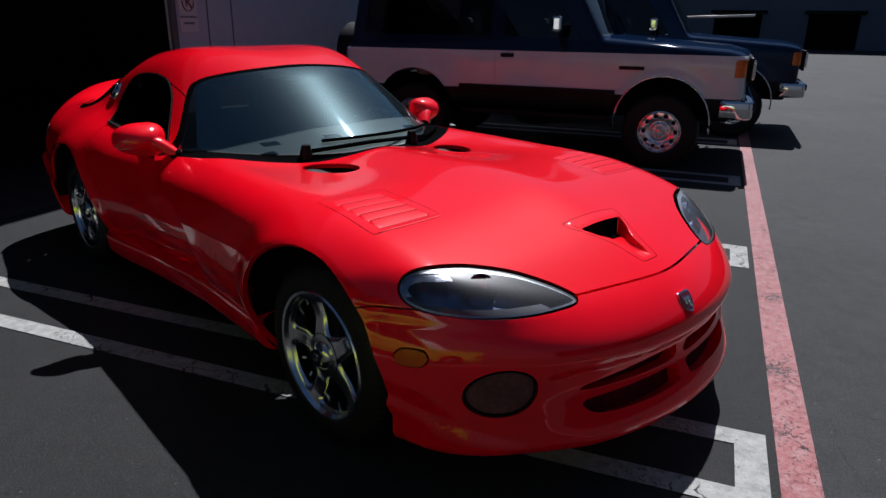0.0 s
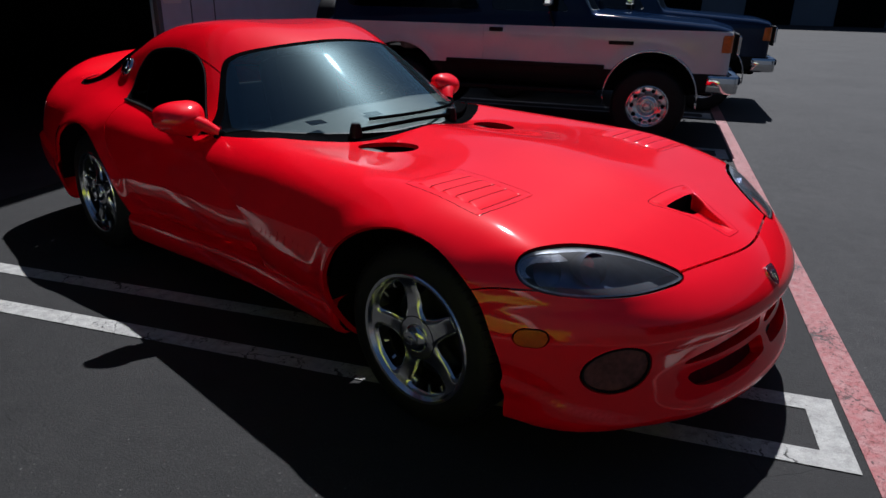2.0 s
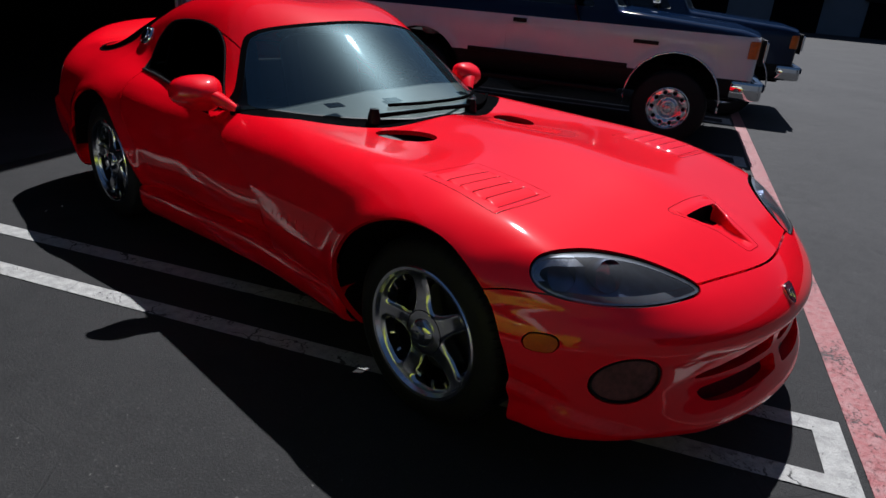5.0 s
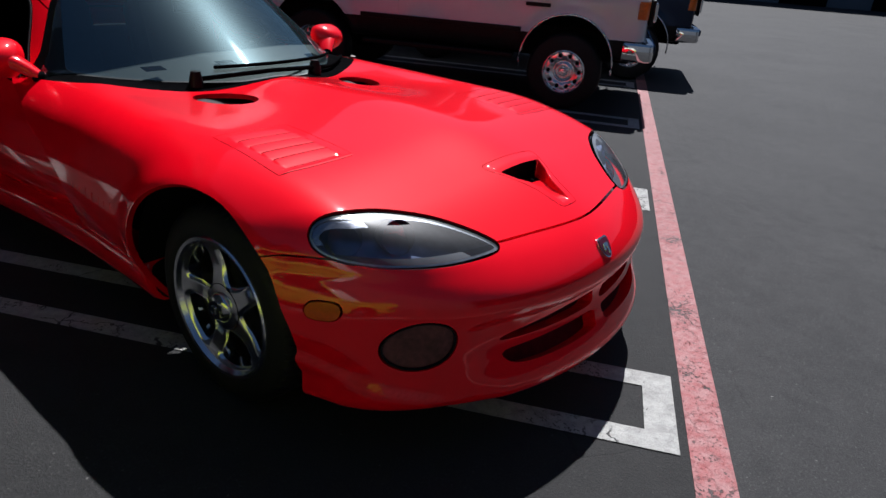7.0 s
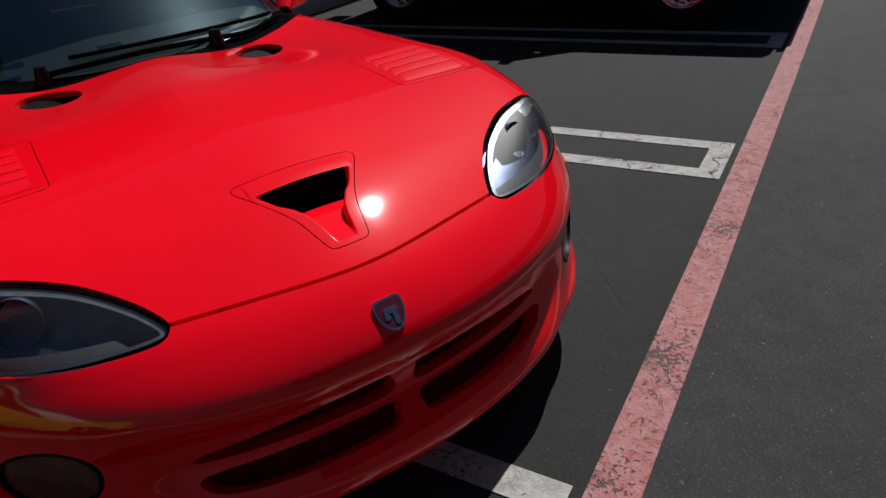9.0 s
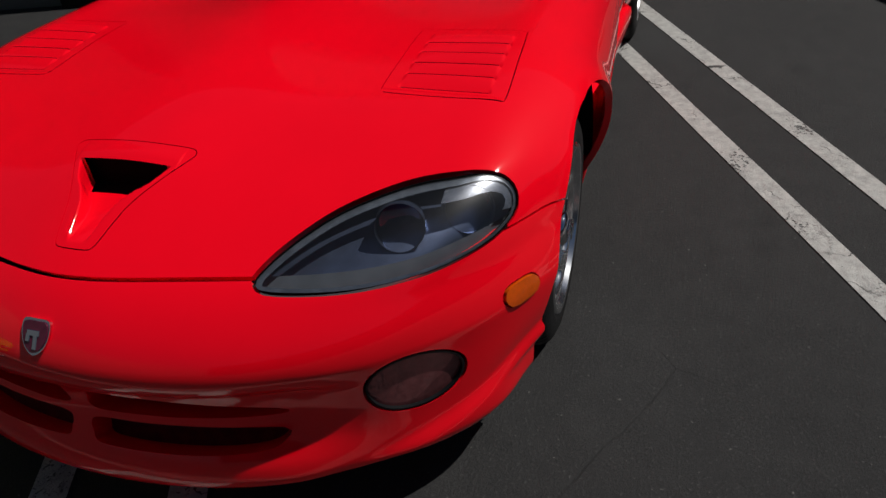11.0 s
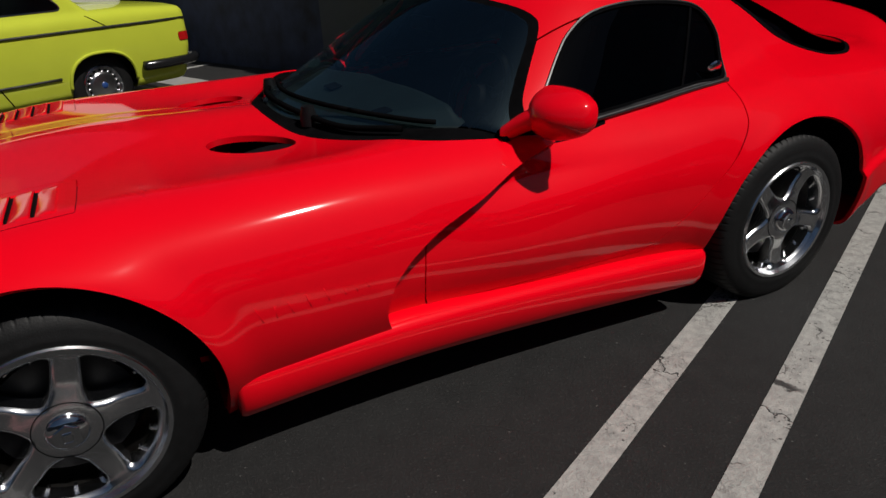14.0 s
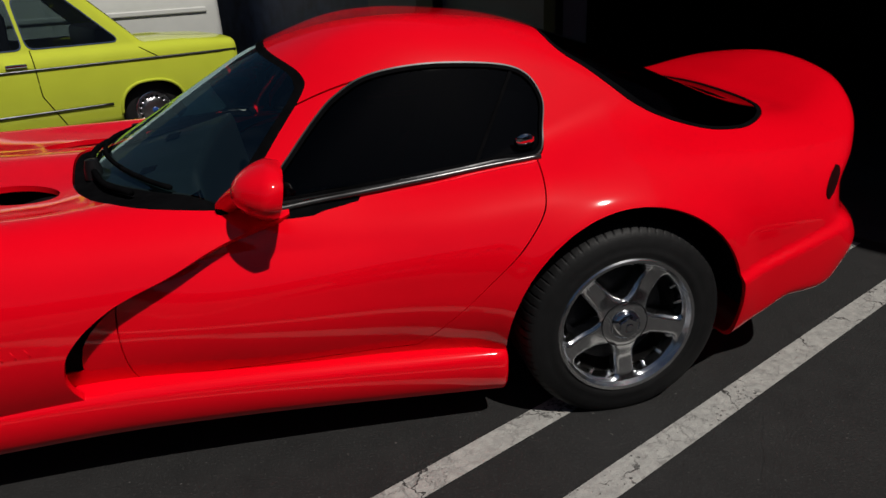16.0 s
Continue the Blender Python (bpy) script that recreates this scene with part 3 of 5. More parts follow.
car = thing("sports_car", "glossy red two-door sports coupe parked askew over stall lines", "car")
nose = cut(front_mesh, minus(f_front, GAP), minus(f_arch(AXLE)))
fascia = cut(nose, grown(f_seam, GAP), minus(f_head, GAP), minus(f_fog, GAP), minus(f_marker, GAP), minus(f_slots))
panel("front_bumper", fascia, RED, car, fn=front_skin, lip=0.05)
hood = cut(nose, minus(f_seam, GAP), minus(f_head, GAP), minus(f_scoop, GAP / 2), minus(f_louvre, GAP / 2), minus(f_hoodvent))
hood_panel = panel("hood", hood, RED, car, "red clamshell hood with louvres and a scoop", fn=front_skin, lip=0.02)

rest = cut(rear_mesh, lambda x, y, z: x - np.maximum(COWL(np.abs(y)) - GAP, VENT(z) + np.where(z < 0.76, 0.10, 0.0)), minus(f_arch(-AXLE)), minus(f_arch(AXLE)))
black = cut(rest, f_screen, lambda x, y, z: 0.74 - z)
panel("windscreen", cut(black, f_base, grown(f_screen, 0.012)), SCREEN, car, "clear windscreen reflecting the sky", lip=0)
panel("windscreen_seal", cut(black, f_base, minus(f_screen, -0.012)), SEAL, car, lip=0.01, inset=0.001)
panel("cowl", cut(black, minus(f_base)), SEAL, car, "black cowl below the windscreen", lip=0.02, inset=0.006)
upper = cut(rest, minus(f_screen))
panel("rear_window", cut(upper, grown(f_back, 0.014)), TINTED, car, "dark tinted rear window", lip=0, inset=0.002)
panel("rear_window_seal", cut(upper, f_back, minus(f_back, -0.014)), SEAL, car, lip=0.01)
upper = cut(upper, minus(f_back, GAP))


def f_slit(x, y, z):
    """The strip behind the fender's rear edge that is coloured dark as the slit's shade."""
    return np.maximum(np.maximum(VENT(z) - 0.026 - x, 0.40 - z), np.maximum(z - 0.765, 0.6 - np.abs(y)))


# strip of skin painted near-black for the shade in the slit
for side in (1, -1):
    panel("vent_shade", cut(upper, f_slit), DARK, car, "", side, 0, 0.004)
upper = cut(upper, minus(f_slit))
shell_rest = cut(upper, minus(f_window, GAP), minus(f_door, GAP))
panel("body_shell", shell_rest, RED, car, "red roof, quarter panels and tail")
panel("cabin_lining", cut(shell_rest, lambda x, y, z: np.maximum(np.maximum(x - 0.40, -1.05 - x), 0.70 - z)), BLACK, car, "black headliner and pillars", 0, 0.0, 0.022)
TAILDARK = mat("dark_tail_lamp", (0.02, 0.003, 0.003), 0.15, vary=0.3, scale=40, spec=0.3)


def f_tail_lamp(x, y, z):
    """A slanting oval that wraps round the rear corner."""
    u, v = -0.60 * (x + 1.950) + 0.80 * (z - 0.685), 0.80 * (x + 1.950) + 0.60 * (z - 0.685)
    return np.maximum((np.hypot(u / 0.062, v / 0.021) - 1) * 0.021, 0.45 - np.abs(y))


for side in (1, -1):
    panel("tail_lamp", cut(upper, f_tail_lamp), TAILDARK, car, "dark oval tail lamp wrapping the corner", side, 0.01, -0.003)
door_skin = cut(upper, grown(f_door, GAP), minus(f_window, GAP))
glass_skin = cut(upper, grown(f_window, 0.013))
seal_skin = cut(upper, f_window, minus(f_window, -0.013))


def f_split(x, y, z):
    return (-0.795 - (z - 0.836) * 0.667) - x


for side in (1, -1):
    door = panel("door", door_skin, RED, car, side=side)
    panel("door_card", cut(door_skin, lambda x, y, z: 0.36 - z), BLACK, door, "black inner door lining", side, 0.0, 0.035)
    panel("side_window", cut(glass_skin, grown(f_split, 0.006)), TINTED, door, "near-black tinted side glass", side, 0, 0.004)
    panel("quarter_window", cut(glass_skin, minus(f_split, 0.006)), TINTED, car, "dark tinted quarter glass", side, 0, 0.004)
    panel("window_pillar", cut(glass_skin, minus(f_split, -0.006), grown(f_split, -0.006)), SEAL, car, side=side, lip=0.006)
    panel("window_seal", seal_skin, SEAL, car, side=side, lip=0.008, inset=-0.003)
    panel("window_trim", cut(seal_skin, minus(f_window, -0.004)), DULLTRIM, car, "thin bright window trim", side, 0.004, -0.006)
    line = [(x, side, z) for x, z in zip(np.linspace(-0.20, -0.995, 30), np.linspace(0.781, 0.846, 30))]
    pts = []
    for x, s, z in line:
        ys = np.linspace(0.6, 1.0, 400)
        v = skin(np.full(400, x), ys, np.full(400, z))
        pts.append((x, side * (ys[np.argmax(v > 0)] + 0.004), z))
    tube("belt_strip", pts, 0.009, TRIMGREY, door, "grey metal strip under the window", 8, flat=1.0)
    # headlight
    lamp_skin = cut(nose, grown(f_head, GAP))
    head = panel("headlight", lamp_skin, LENS, car, "almond-shaped clear headlight", side, 0, 0.001, fn=front_skin)
    panel("bezel", cut(lamp_skin, minus(f_head, -0.0029)), SEAL, head, "", side, 0.02, -0.0012, fn=front_skin)
    panel("lens_edge", cut(lamp_skin, minus(f_head, -0.0085)), LENSEDGE, head, "pale moulded lens edge", side, 0.0, 0.004, fn=front_skin)
    panel("reflector_rim", cut(lamp_skin, lambda x, y, z: -f_head(x, y, z) - 0.009 - 0.016 * np.clip((np.abs(y) - 0.56) / 0.2, 0, 1), lambda x, y, z: np.maximum(0.64 - z + 0.2 * (x - 1.6), 0.705 - np.abs(y))), LAMPRIM, head, "bright reflector rim", side, 0.0, 0.008, fn=front_skin)
    panel("bucket", cut(nose, grown(f_head, -0.045), lambda x, y, z: 0.60 - z), BUCKET, head, "dark navy lamp bucket", side, 0.0, 0.062, fn=front_skin)
    panel("lamp_floor", cut(nose, grown(f_head, -0.02), lambda x, y, z: z - 0.629), LAMPFLOOR, head, "grey floor of the lamp", side, 0.0, 0.035, fn=front_skin)
    for k, (hx, hy, hz) in enumerate(((1.70, 0.615, 0.632), (1.615, 0.735, 0.635))):
        m = look((hx, side * hy, hz), (hx + 0.8, side * (hy + 0.30), hz + 0.28)) @ pose(0, 0, 0, 90)
        lathe("projector", [(0.0, 0.012), (0.024, 0.01), (0.036, 0.0), (0.042, -0.002), (0.046, 0.006), (0.05, 0.0), (0.05, -0.05)], BUCKET, head, "", 28, m)
    tube("bulb", [(1.645, side * 0.683, 0.600), (1.628, side * 0.70, 0.622)], 0.006, AMBER, head, "small amber bulb", 8)
    # fog lamp, marker
    fog_skin = cut(nose, grown(f_fog, GAP))
    fog = panel("fog_lamp", cut(fog_skin, grown(f_fog, 0.006)), FOGLENS, car, "round fog lamp", side, 0, 0.008, fn=front_skin)
    panel("fog_ring", cut(fog_skin, minus(f_fog, -0.006)), BLACK, fog, "", side, 0.03, 0.0, fn=front_skin)
    panel("side_marker", cut(nose, grown(f_marker, GAP)), AMBER, car, "amber side marker", side, 0.01, -0.004, fn=front_skin)
# slot backs carry their shade in a darkened red
panel("grille_back", cut(front_mesh, grown(f_slots, -0.01)), GRILLE, car, "back of the intake slots, red darkened as shade", 0, 0, 0.049, fn=front_skin)


def drop(x, y, fn=front_skin, top=1.3):
    """The height of the skin over (x, y)."""
    x, y = np.asarray(x, float), np.asarray(y, float)
    lo, hi = np.full(x.shape, 0.4), np.full(x.shape, top)
    for _ in range(26):
        mid = (lo + hi) / 2
        within = fn(x, y, mid) < 0
        lo, hi = np.where(within, mid, lo), np.where(within, hi, mid)
    return hi


def patch(name, xs, ys, sink, field, material, parent, label="", side=1, fn=front_skin):
    """A pressed sheet on the skin: a fine grid over (x, y), lowered by sink(x, y), cut by a field."""
    X, Y = np.meshgrid(xs, ys, indexing="ij")
    X, Y = X.ravel(), Y.ravel()
    V = np.stack([X, Y, drop(X, Y, fn) - sink(X, Y)], 1)
    F = [tuple(q) for q in grid_faces(len(xs), len(ys))]
    V, F = clip((V, F), field)
    n = normals(V, F)
    if n[:, 2].mean() < 0:
        F = [tuple(reversed(q)) for q in F]
    if side < 0:
        V, F = V * (1, -1, 1), [tuple(reversed(q)) for q in F]
    return link(name, V, F, material, parent, label)


# scoop in the hood
def scoop_width(x):
    return np.interp(x, [1.70, 1.722, 1.775, 1.80, 1.83, 1.86, 1.90, 1.93], [0.12, 0.120, 0.089, 0.064, 0.045, 0.035, 0.028, 0.024])


def scoop_sink(x, y):
    ramp = np.interp(x, [1.716, 1.7255, 1.727, 1.775, 1.85, 1.92], [0, 0, 0.062, 0.045, 0.024, 0.0])
    edge = np.clip((scoop_width(x) - np.abs(y)) / 0.007, 0, 1)
    return ramp * edge - 0.003 * np.exp(-((x - 1.705) / 0.02) ** 2) * (np.abs(y) < 0.13)


scoop_mesh_x = np.concatenate([np.linspace(1.66, 1.722, 13), np.linspace(1.7245, 1.7275, 4), np.linspace(1.730, 1.94, 60)])
patch("hood_scoop", scoop_mesh_x, np.linspace(-0.16, 0.16, 161), scoop_sink,
      lambda x, y, z: np.maximum(f_scoop(x, y, z) + GAP / 2, -np.maximum(np.abs(x - 1.7455) - 0.0205, np.abs(y) - scoop_width(x) + 0.010)), RED, hood_panel)
# near-black boxes give the scoop's hollow its shade by colour
boxed("scoop_shade", (1.70, -0.13, 0.60), (1.79, 0.13, 0.655), DARK, hood_panel, bevel=0.004)
boxed("scoop_throat_shade", (1.694, -0.125, 0.60), (1.704, 0.125, float(drop(1.70, 0.12)) - 0.006), DARK, hood_panel, bevel=0.0)


# louvres
def louvre_sink(x, y):
    """Five scales that climb rearwards, each with its mouth behind the lip."""
    u = (x - 1.112) / 0.055
    k, t = np.floor(u), u - np.floor(u)
    inner, outer = 0.512, 0.730
    edge = np.clip(np.minimum(y - inner, outer - y) / 0.006, 0, 1)
    crown = 0.45 + 0.55 * np.sin(math.pi * np.clip((y - inner) / (outer - inner), 0, 1)) ** 0.5
    wave = -0.006 + 0.012 * t ** 1.5
    frame_lip = -0.0015 * np.exp(-((x - 1.405) / 0.006) ** 2)
    return np.where((k >= 0) & (k < 5), np.where(wave < 0, wave * crown, wave) * edge, 0) + frame_lip


for side in (1, -1):
    patch("louvre_panel", np.linspace(1.06, 1.42, 240), np.linspace(0.468, 0.772, 90), louvre_sink, grown(f_louvre, GAP / 2), RED, hood_panel, "red louvred hood insert", side)
    # near-black strips behind the lips stand in for the mouths' shade
    for k in range(1, 6):
        xl, ys = 1.112 + 0.055 * k - 0.0024, np.linspace(0.518, 0.724, 24)
        zs = drop(np.full(24, xl), ys)
        crown = 0.45 + 0.55 * np.sin(math.pi * (ys - 0.512) / 0.218) ** 0.5
        lip = 0.0056 if k < 5 else -0.001
        strip = [(xl + dx, side * y, z + dz * (c if dz > 0 else 1)) for dx, dz in ((-0.012, -0.0015), (0.0, -0.0042), (0.0, lip)) for y, z, c in zip(ys, zs, crown)]
        link("louvre_shade", strip, [(i + q, i + q + 1, i + q + 25, i + q + 24) for q in (0, 24) for i in range(23)], DARK, hood_panel, smooth=False)
    patch("hood_vent", np.linspace(0.40, 0.77, 50), np.linspace(0.24, 0.50, 38), lambda x, y: 0.016 + 0.05 * np.clip((x - 0.46) / 0.16, 0, 1), grown(f_hoodvent, -0.006), BLACK, hood_panel, "dark hood vent beside the windscreen", side)

# sills
SILL_TOP = cv((0.84, 0.327), (0.35, 0.335), (0.0, 0.325), (-0.5, 0.30), (-0.86, 0.283))
SILL_OUT = cv((0.84, 0.893), (0.6, 0.885), (0.2, 0.880), (-0.3, 0.888), (-0.86, 0.91))
for side in (1, -1):
    rows = [(-0.10, 0.02), (-0.055, 0.008), (-0.022, 0.0), (-0.006, -0.012), (0.0, -0.03), (-0.002, -0.07), (-0.012, -0.115), (-0.035, -0.15), (-0.06, -0.168), (-0.14, -0.175)]
    xs = np.concatenate([[0.820, 0.816], np.linspace(0.803, -0.83, 60), [-0.842, -0.846]])
    pull = np.concatenate([[0.03, 0.008], np.zeros(60), [0.008, 0.03]])
    verts = [(x, side * (SILL_OUT(x) + dy - p), SILL_TOP(x) + dz * (1 - p * 2) - p * 0.3) for x, p in zip(xs, pull) for dy, dz in rows]
    k = len(rows)
    faces = [tuple(q) for q in grid_faces(len(xs), k)] + [tuple(range(k)), tuple(range((len(xs) - 1) * k, len(xs) * k))]
    if side < 0:
        faces = [tuple(reversed(q)) for q in faces]
    index = [0] * (len(faces) - 2) + [1, 1]
    sill = link("side_sill", verts, faces, RED, car, "red sill under the door", mats=[RED, DARK], index=index)
    sill.data.set_sharp_from_angle(angle=radians(50))

# mirrors
for side in (1, -1):
    bm = bmesh.new()
    bmesh.ops.create_uvsphere(bm, u_segments=36, v_segments=24, radius=1)
    for v in bm.verts:
        x, y, z = v.co
        p = 2.6
        s = (abs(x) ** p + abs(y) ** p + abs(z) ** p) ** (-1 / p)
        x, y, z = x * s, y * s, z * s
        x = x * 0.080 if x > 0 else max(x, -0.5) * 0.080
        taper = 1 - 0.38 * max(x, 0) / 0.080
        y, z = y * 0.112 * taper, z * 0.073 * taper * (1 - 0.18 * y)
        v.co = (-0.192 + x - 0.12 * y - 0.20 * z, side * (0.882 + y - 0.18 * z), 0.868 + z + 0.10 * y + 0.1 * x)
    mirror = part("door_mirror", bm, RED, car, "red door mirror", True)
    arm = []
    for t in np.linspace(0, 1, 12):
        c = Vector((-0.165 + 0.085 * t, side * (0.845 - 0.085 * t ** 0.8), 0.858 - 0.06 * t ** 1.3))
        for a in np.linspace(0, 2 * math.pi, 21)[:-1]:
            arm.append(c + float((0.058 - 0.024 * t) * math.cos(a)) * Vector((0.75, 0.66 * side, 0)) + float((0.040 - 0.010 * t) * math.sin(a)) * Vector((0.3, 0.1 * side, 0.9)))
    link("mirror_arm", arm, [(20 * i + k, 20 * i + (k + 1) % 20, 20 * i + 20 + (k + 1) % 20, 20 * i + 20 + k) for i in range(11) for k in range(20)], RED, mirror)
    tube("mirror_foot", [(-0.085, side * 0.768, 0.802), (-0.070, side * 0.760, 0.792)], 0.032, SEAL, mirror, "black rubber gasket", 14, flat=0.7)
    lathe("mirror_glass", [(0.0, 0.0), (0.06, 0.0), (0.064, -0.004)], CHROME, mirror, "", 24, pose(-0.236, side * 0.885, 0.868, 0, 0, 90) @ Matrix.Diagonal((1.3, 1, 1.0, 1)))


# wheels
def plate(name, holes, r0, r1, dish, depth, material, parent, label=""):
    """A round wheel face with holes cut through it; dish: (radius, y) curve."""
    rs, n = np.linspace(r0, r1, 34), 200
    th = np.linspace(0, 2 * np.pi, n + 1)
    R, T = np.meshgrid(rs, th, indexing="ij")
    R, T = R.ravel(), T.ravel()
    V = np.stack([R * np.cos(T), dish(R), R * np.sin(T)], 1)
    F = [tuple(q) for q in grid_faces(len(rs), n + 1)]

    def field(x, y, z):
        out = np.full(x.shape, 1e9)
        for a, curve in holes:
            u, v = x * math.cos(a) + z * math.sin(a), -x * math.sin(a) + z * math.cos(a)
            out = np.minimum(out, inside(curve, u, v))
        return -out
    V, F = clip((V, F), field)
    d = field(V[:, 0], V[:, 1], V[:, 2])
    V[:, 1] -= 0.010 * np.clip(1 + d / 0.012, 0, 1) ** 2
    count = {}
    for f in F:
        for i, a in enumerate(f):
            b = f[(i + 1) % len(f)]
            count.setdefault((min(a, b), max(a, b)), []).append((a, b))
    verts, faces, low = [tuple(v) for v in V], list(F), {}
    for e in count.values():
        if len(e) == 1:
            a, b = e[0]
            for i in (a, b):
                if i not in low:
                    low[i] = (len(verts), len(verts) + 1)
                    verts += [tuple(V[i]), tuple(V[i] - (0, depth, 0))]
            faces.append((low[b][0], low[a][0], low[a][1], low[b][1]))
    if normals(V, F)[:, 1].mean() < 0:
        faces = [tuple(reversed(q)) for q in faces]
    return link(name, verts, faces, material, parent, label)


def tyre(R, r, w, parent, n=576, grooves=True, hub=9.0):
    """A tyre about y, outer face at y = 0, tread blocks cut into its shoulders, pressed flat where it stands."""
    prof = [(r - 0.006, -0.012), (r + 0.004, -0.004), (r + 0.014, 0.001), (r + 0.03, 0.004), (r + 0.034, 0.002), (r + 0.05, 0.003), (R - 0.035, -0.003), (R - 0.022, -0.009),
            (R - 0.012, -0.018), (R - 0.004, -0.034), (R, -0.06), (R, -w / 2), (R, -w + 0.06), (R - 0.004, -w + 0.034), (R - 0.02, -w + 0.01), (r + 0.03, -w - 0.002), (r - 0.006, -w + 0.012)]
    verts, faces, k = [], [], len(prof)
    for i in range(n):
        a = 2 * math.pi * i / n
        for j, (q, y) in enumerate(prof):
            if grooves and 8 <= j <= 13 and j != 11 and i % 8 == 0:
                q -= 0.004
            verts.append((q * math.cos(a), y, max(q * math.sin(a), -hub)))
    for i in range(n):
        for j in range(k - 1):
            p, q = i * k + j, (i + 1) % n * k + j
            faces.append((p, q, q + 1, p + 1))
    ob = link("tyre", verts, faces, RUBBER, parent)
    ob.data.set_sharp_from_angle(angle=radians(45))
    return ob


HALF_HOLE = [(0.092, 0.018), (0.103, 0.032), (0.122, 0.048), (0.143, 0.064), (0.161, 0.078), (0.174, 0.083), (0.187, 0.072), (0.197, 0.042)]
SPOKE_HOLE = rounded([(0.083, 0.0)] + HALF_HOLE + [(0.203, 0.0)] + [(u, -v) for u, v in HALF_HOLE[::-1]], 5)


def sports_wheel(m, R, w, turn, hub, big=1.0):
    """A five-spoke alloy wheel; y outwards, tyre face at y = 0."""
    wheel = new("wheel")
    wheel.parent, wheel.matrix_basis = car, m
    wheel["label"] = "polished five-spoke alloy wheel with a wide tyre"
    tyre(R, 0.222 * big, w, wheel, hub=hub)
    rim = lathe("rim", [(0.228, -0.010), (0.230, -0.002), (0.226, 0.003), (0.216, 0.001), (0.210, -0.012), (0.207, -0.04), (0.204, -0.06), (0.196, -0.16), (0.195, -w)], BARREL, wheel, "", 72, Matrix.Diagonal((big, 1, big, 1)))
    lathe("rim_lip", [(0.2285, -0.008), (0.2305, -0.001), (0.2265, 0.0042), (0.2165, 0.0022), (0.208, -0.014)], ALLOY, rim, "bright rim lip", 72, Matrix.Diagonal((big, 1, big, 1)))
    dish = cv((0.0, -0.016), (0.06, -0.018), (0.085, -0.022), (0.13, -0.03), (0.18, -0.024), (0.214, -0.012))
    holes = [(turn + math.pi / 5 + 2 * math.pi * k / 5, SPOKE_HOLE) for k in range(5)]
    plate("spokes", holes, 0.03, 0.213 * big, dish, 0.045, ALLOY, rim)
    lathe("hub_cap", [(0.0, 0.008), (0.020, 0.007), (0.026, 0.003), (0.034, 0.002), (0.046, -0.006), (0.0485, -0.010), (0.050, -0.02), (0.050, -0.03)], CHROME, wheel, "round hub cap with a badge", 36)
    lathe("hub_groove", [(0.0755, -0.030), (0.0755, float(dish(0.0755)) + 0.0006), (0.0785, float(dish(0.0785)) + 0.0006), (0.0785, -0.030)], BLACK, wheel, "", 48)
    bm = bmesh.new()
    bmesh.ops.create_circle(bm, cap_ends=True, segments=6, radius=0.033, matrix=pose(0, 0.004, 0, 90))
    got = bmesh.ops.extrude_face_region(bm, geom=bm.faces[:])
    bmesh.ops.translate(bm, verts=[v for v in got["geom"] if isinstance(v, bmesh.types.BMVert)], vec=(0, 0.008, 0))
    bmesh.ops.recalc_face_normals(bm, faces=bm.faces[:])
    part("hub_nut", bm, CHROME, wheel)
    bm = bmesh.new()
    box(bm, (-0.011, 0.012, -0.012), (0.011, 0.015, 0.014), None, 0.003)
    part("badge", bm, CHROME, wheel)
    for k in range(20):
        a = 2 * math.pi * (k + 0.5) / 20
        mm = pose(0, 0, 0, 0, -math.degrees(a), 0)
        part("rim_bolt", box(bmesh.new(), (0.188, -0.066, -0.005), (0.204, -0.05, 0.005), mm, 0.002), ALLOY, wheel)
    lathe("brake_disc", [(0.06, -0.10), (0.165, -0.10), (0.165, -0.13), (0.06, -0.13)], BLACK, wheel, "", 48)
    # near-black disc added for the shade behind the spokes
    lathe("wheel_shade_disc", [(0.0, -0.17), (0.196, -0.17)], DARK, wheel, "", 24)
    return wheel


sports_wheel(pose(1.211, 0.888, 0.310), 0.328, 0.26, radians(102), 0.310, 1.03)
sports_wheel(pose(-1.226, 0.922, 0.314), 0.333, 0.31, radians(49), 0.314)
sports_wheel(pose(1.240, -0.885, 0.318, 0, 0, 180), 0.328, 0.26, radians(3), 0.318, 1.02)
sports_wheel(pose(-1.215, -0.900, 0.318, 0, 0, 180), 0.333, 0.31, radians(80), 0.318)

# wheel housings, floor pan
for ax in (AXLE, -AXLE):
    for side in (1, -1):
        verts, faces, n = [], [], 40
        for i in range(n + 1):
            a = math.pi * ((-0.12 + 1.12 * i / n) if ax > 0 else i / n)
            wx, wz = ax + ((0.405 if side > 0 else 0.446) if ax * math.cos(a) > 0 and ax > 0 else 0.395) * math.cos(a), HUB_Z + 0.395 * math.sin(a)
            ys = np.linspace(0.5, 1.0, 251)
            inner = ys[(front_skin if ax > 0 else skin)(np.full(251, wx), ys, np.full(251, max(wz, 0.22))) < 0]
            for y in (min(0.905 if ax > 0 else 0.925, (inner.max() if len(inner) else 0.7) - 0.012), 0.48):
                verts.append((wx, side * y, wz))
            verts.append((ax, side * 0.48, HUB_Z - 0.02))
        for i in range(n):
            faces += [(3 * i, 3 * i + 3, 3 * i + 4, 3 * i + 1), (3 * i + 1, 3 * i + 4, 3 * i + 5, 3 * i + 2)]
        link("wheel_housing", verts, faces, DARK, car)
bm = bmesh.new()
box(bm, (-2.0, -0.44, 0.14), (1.85, 0.44, 0.26), None, 0.02)
box(bm, (-0.80, -0.80, 0.15), (0.80, 0.80, 0.27), None, 0.02)
box(bm, (-1.15, -0.58, 0.15), (-0.70, 0.58, 0.30), None, 0.02)
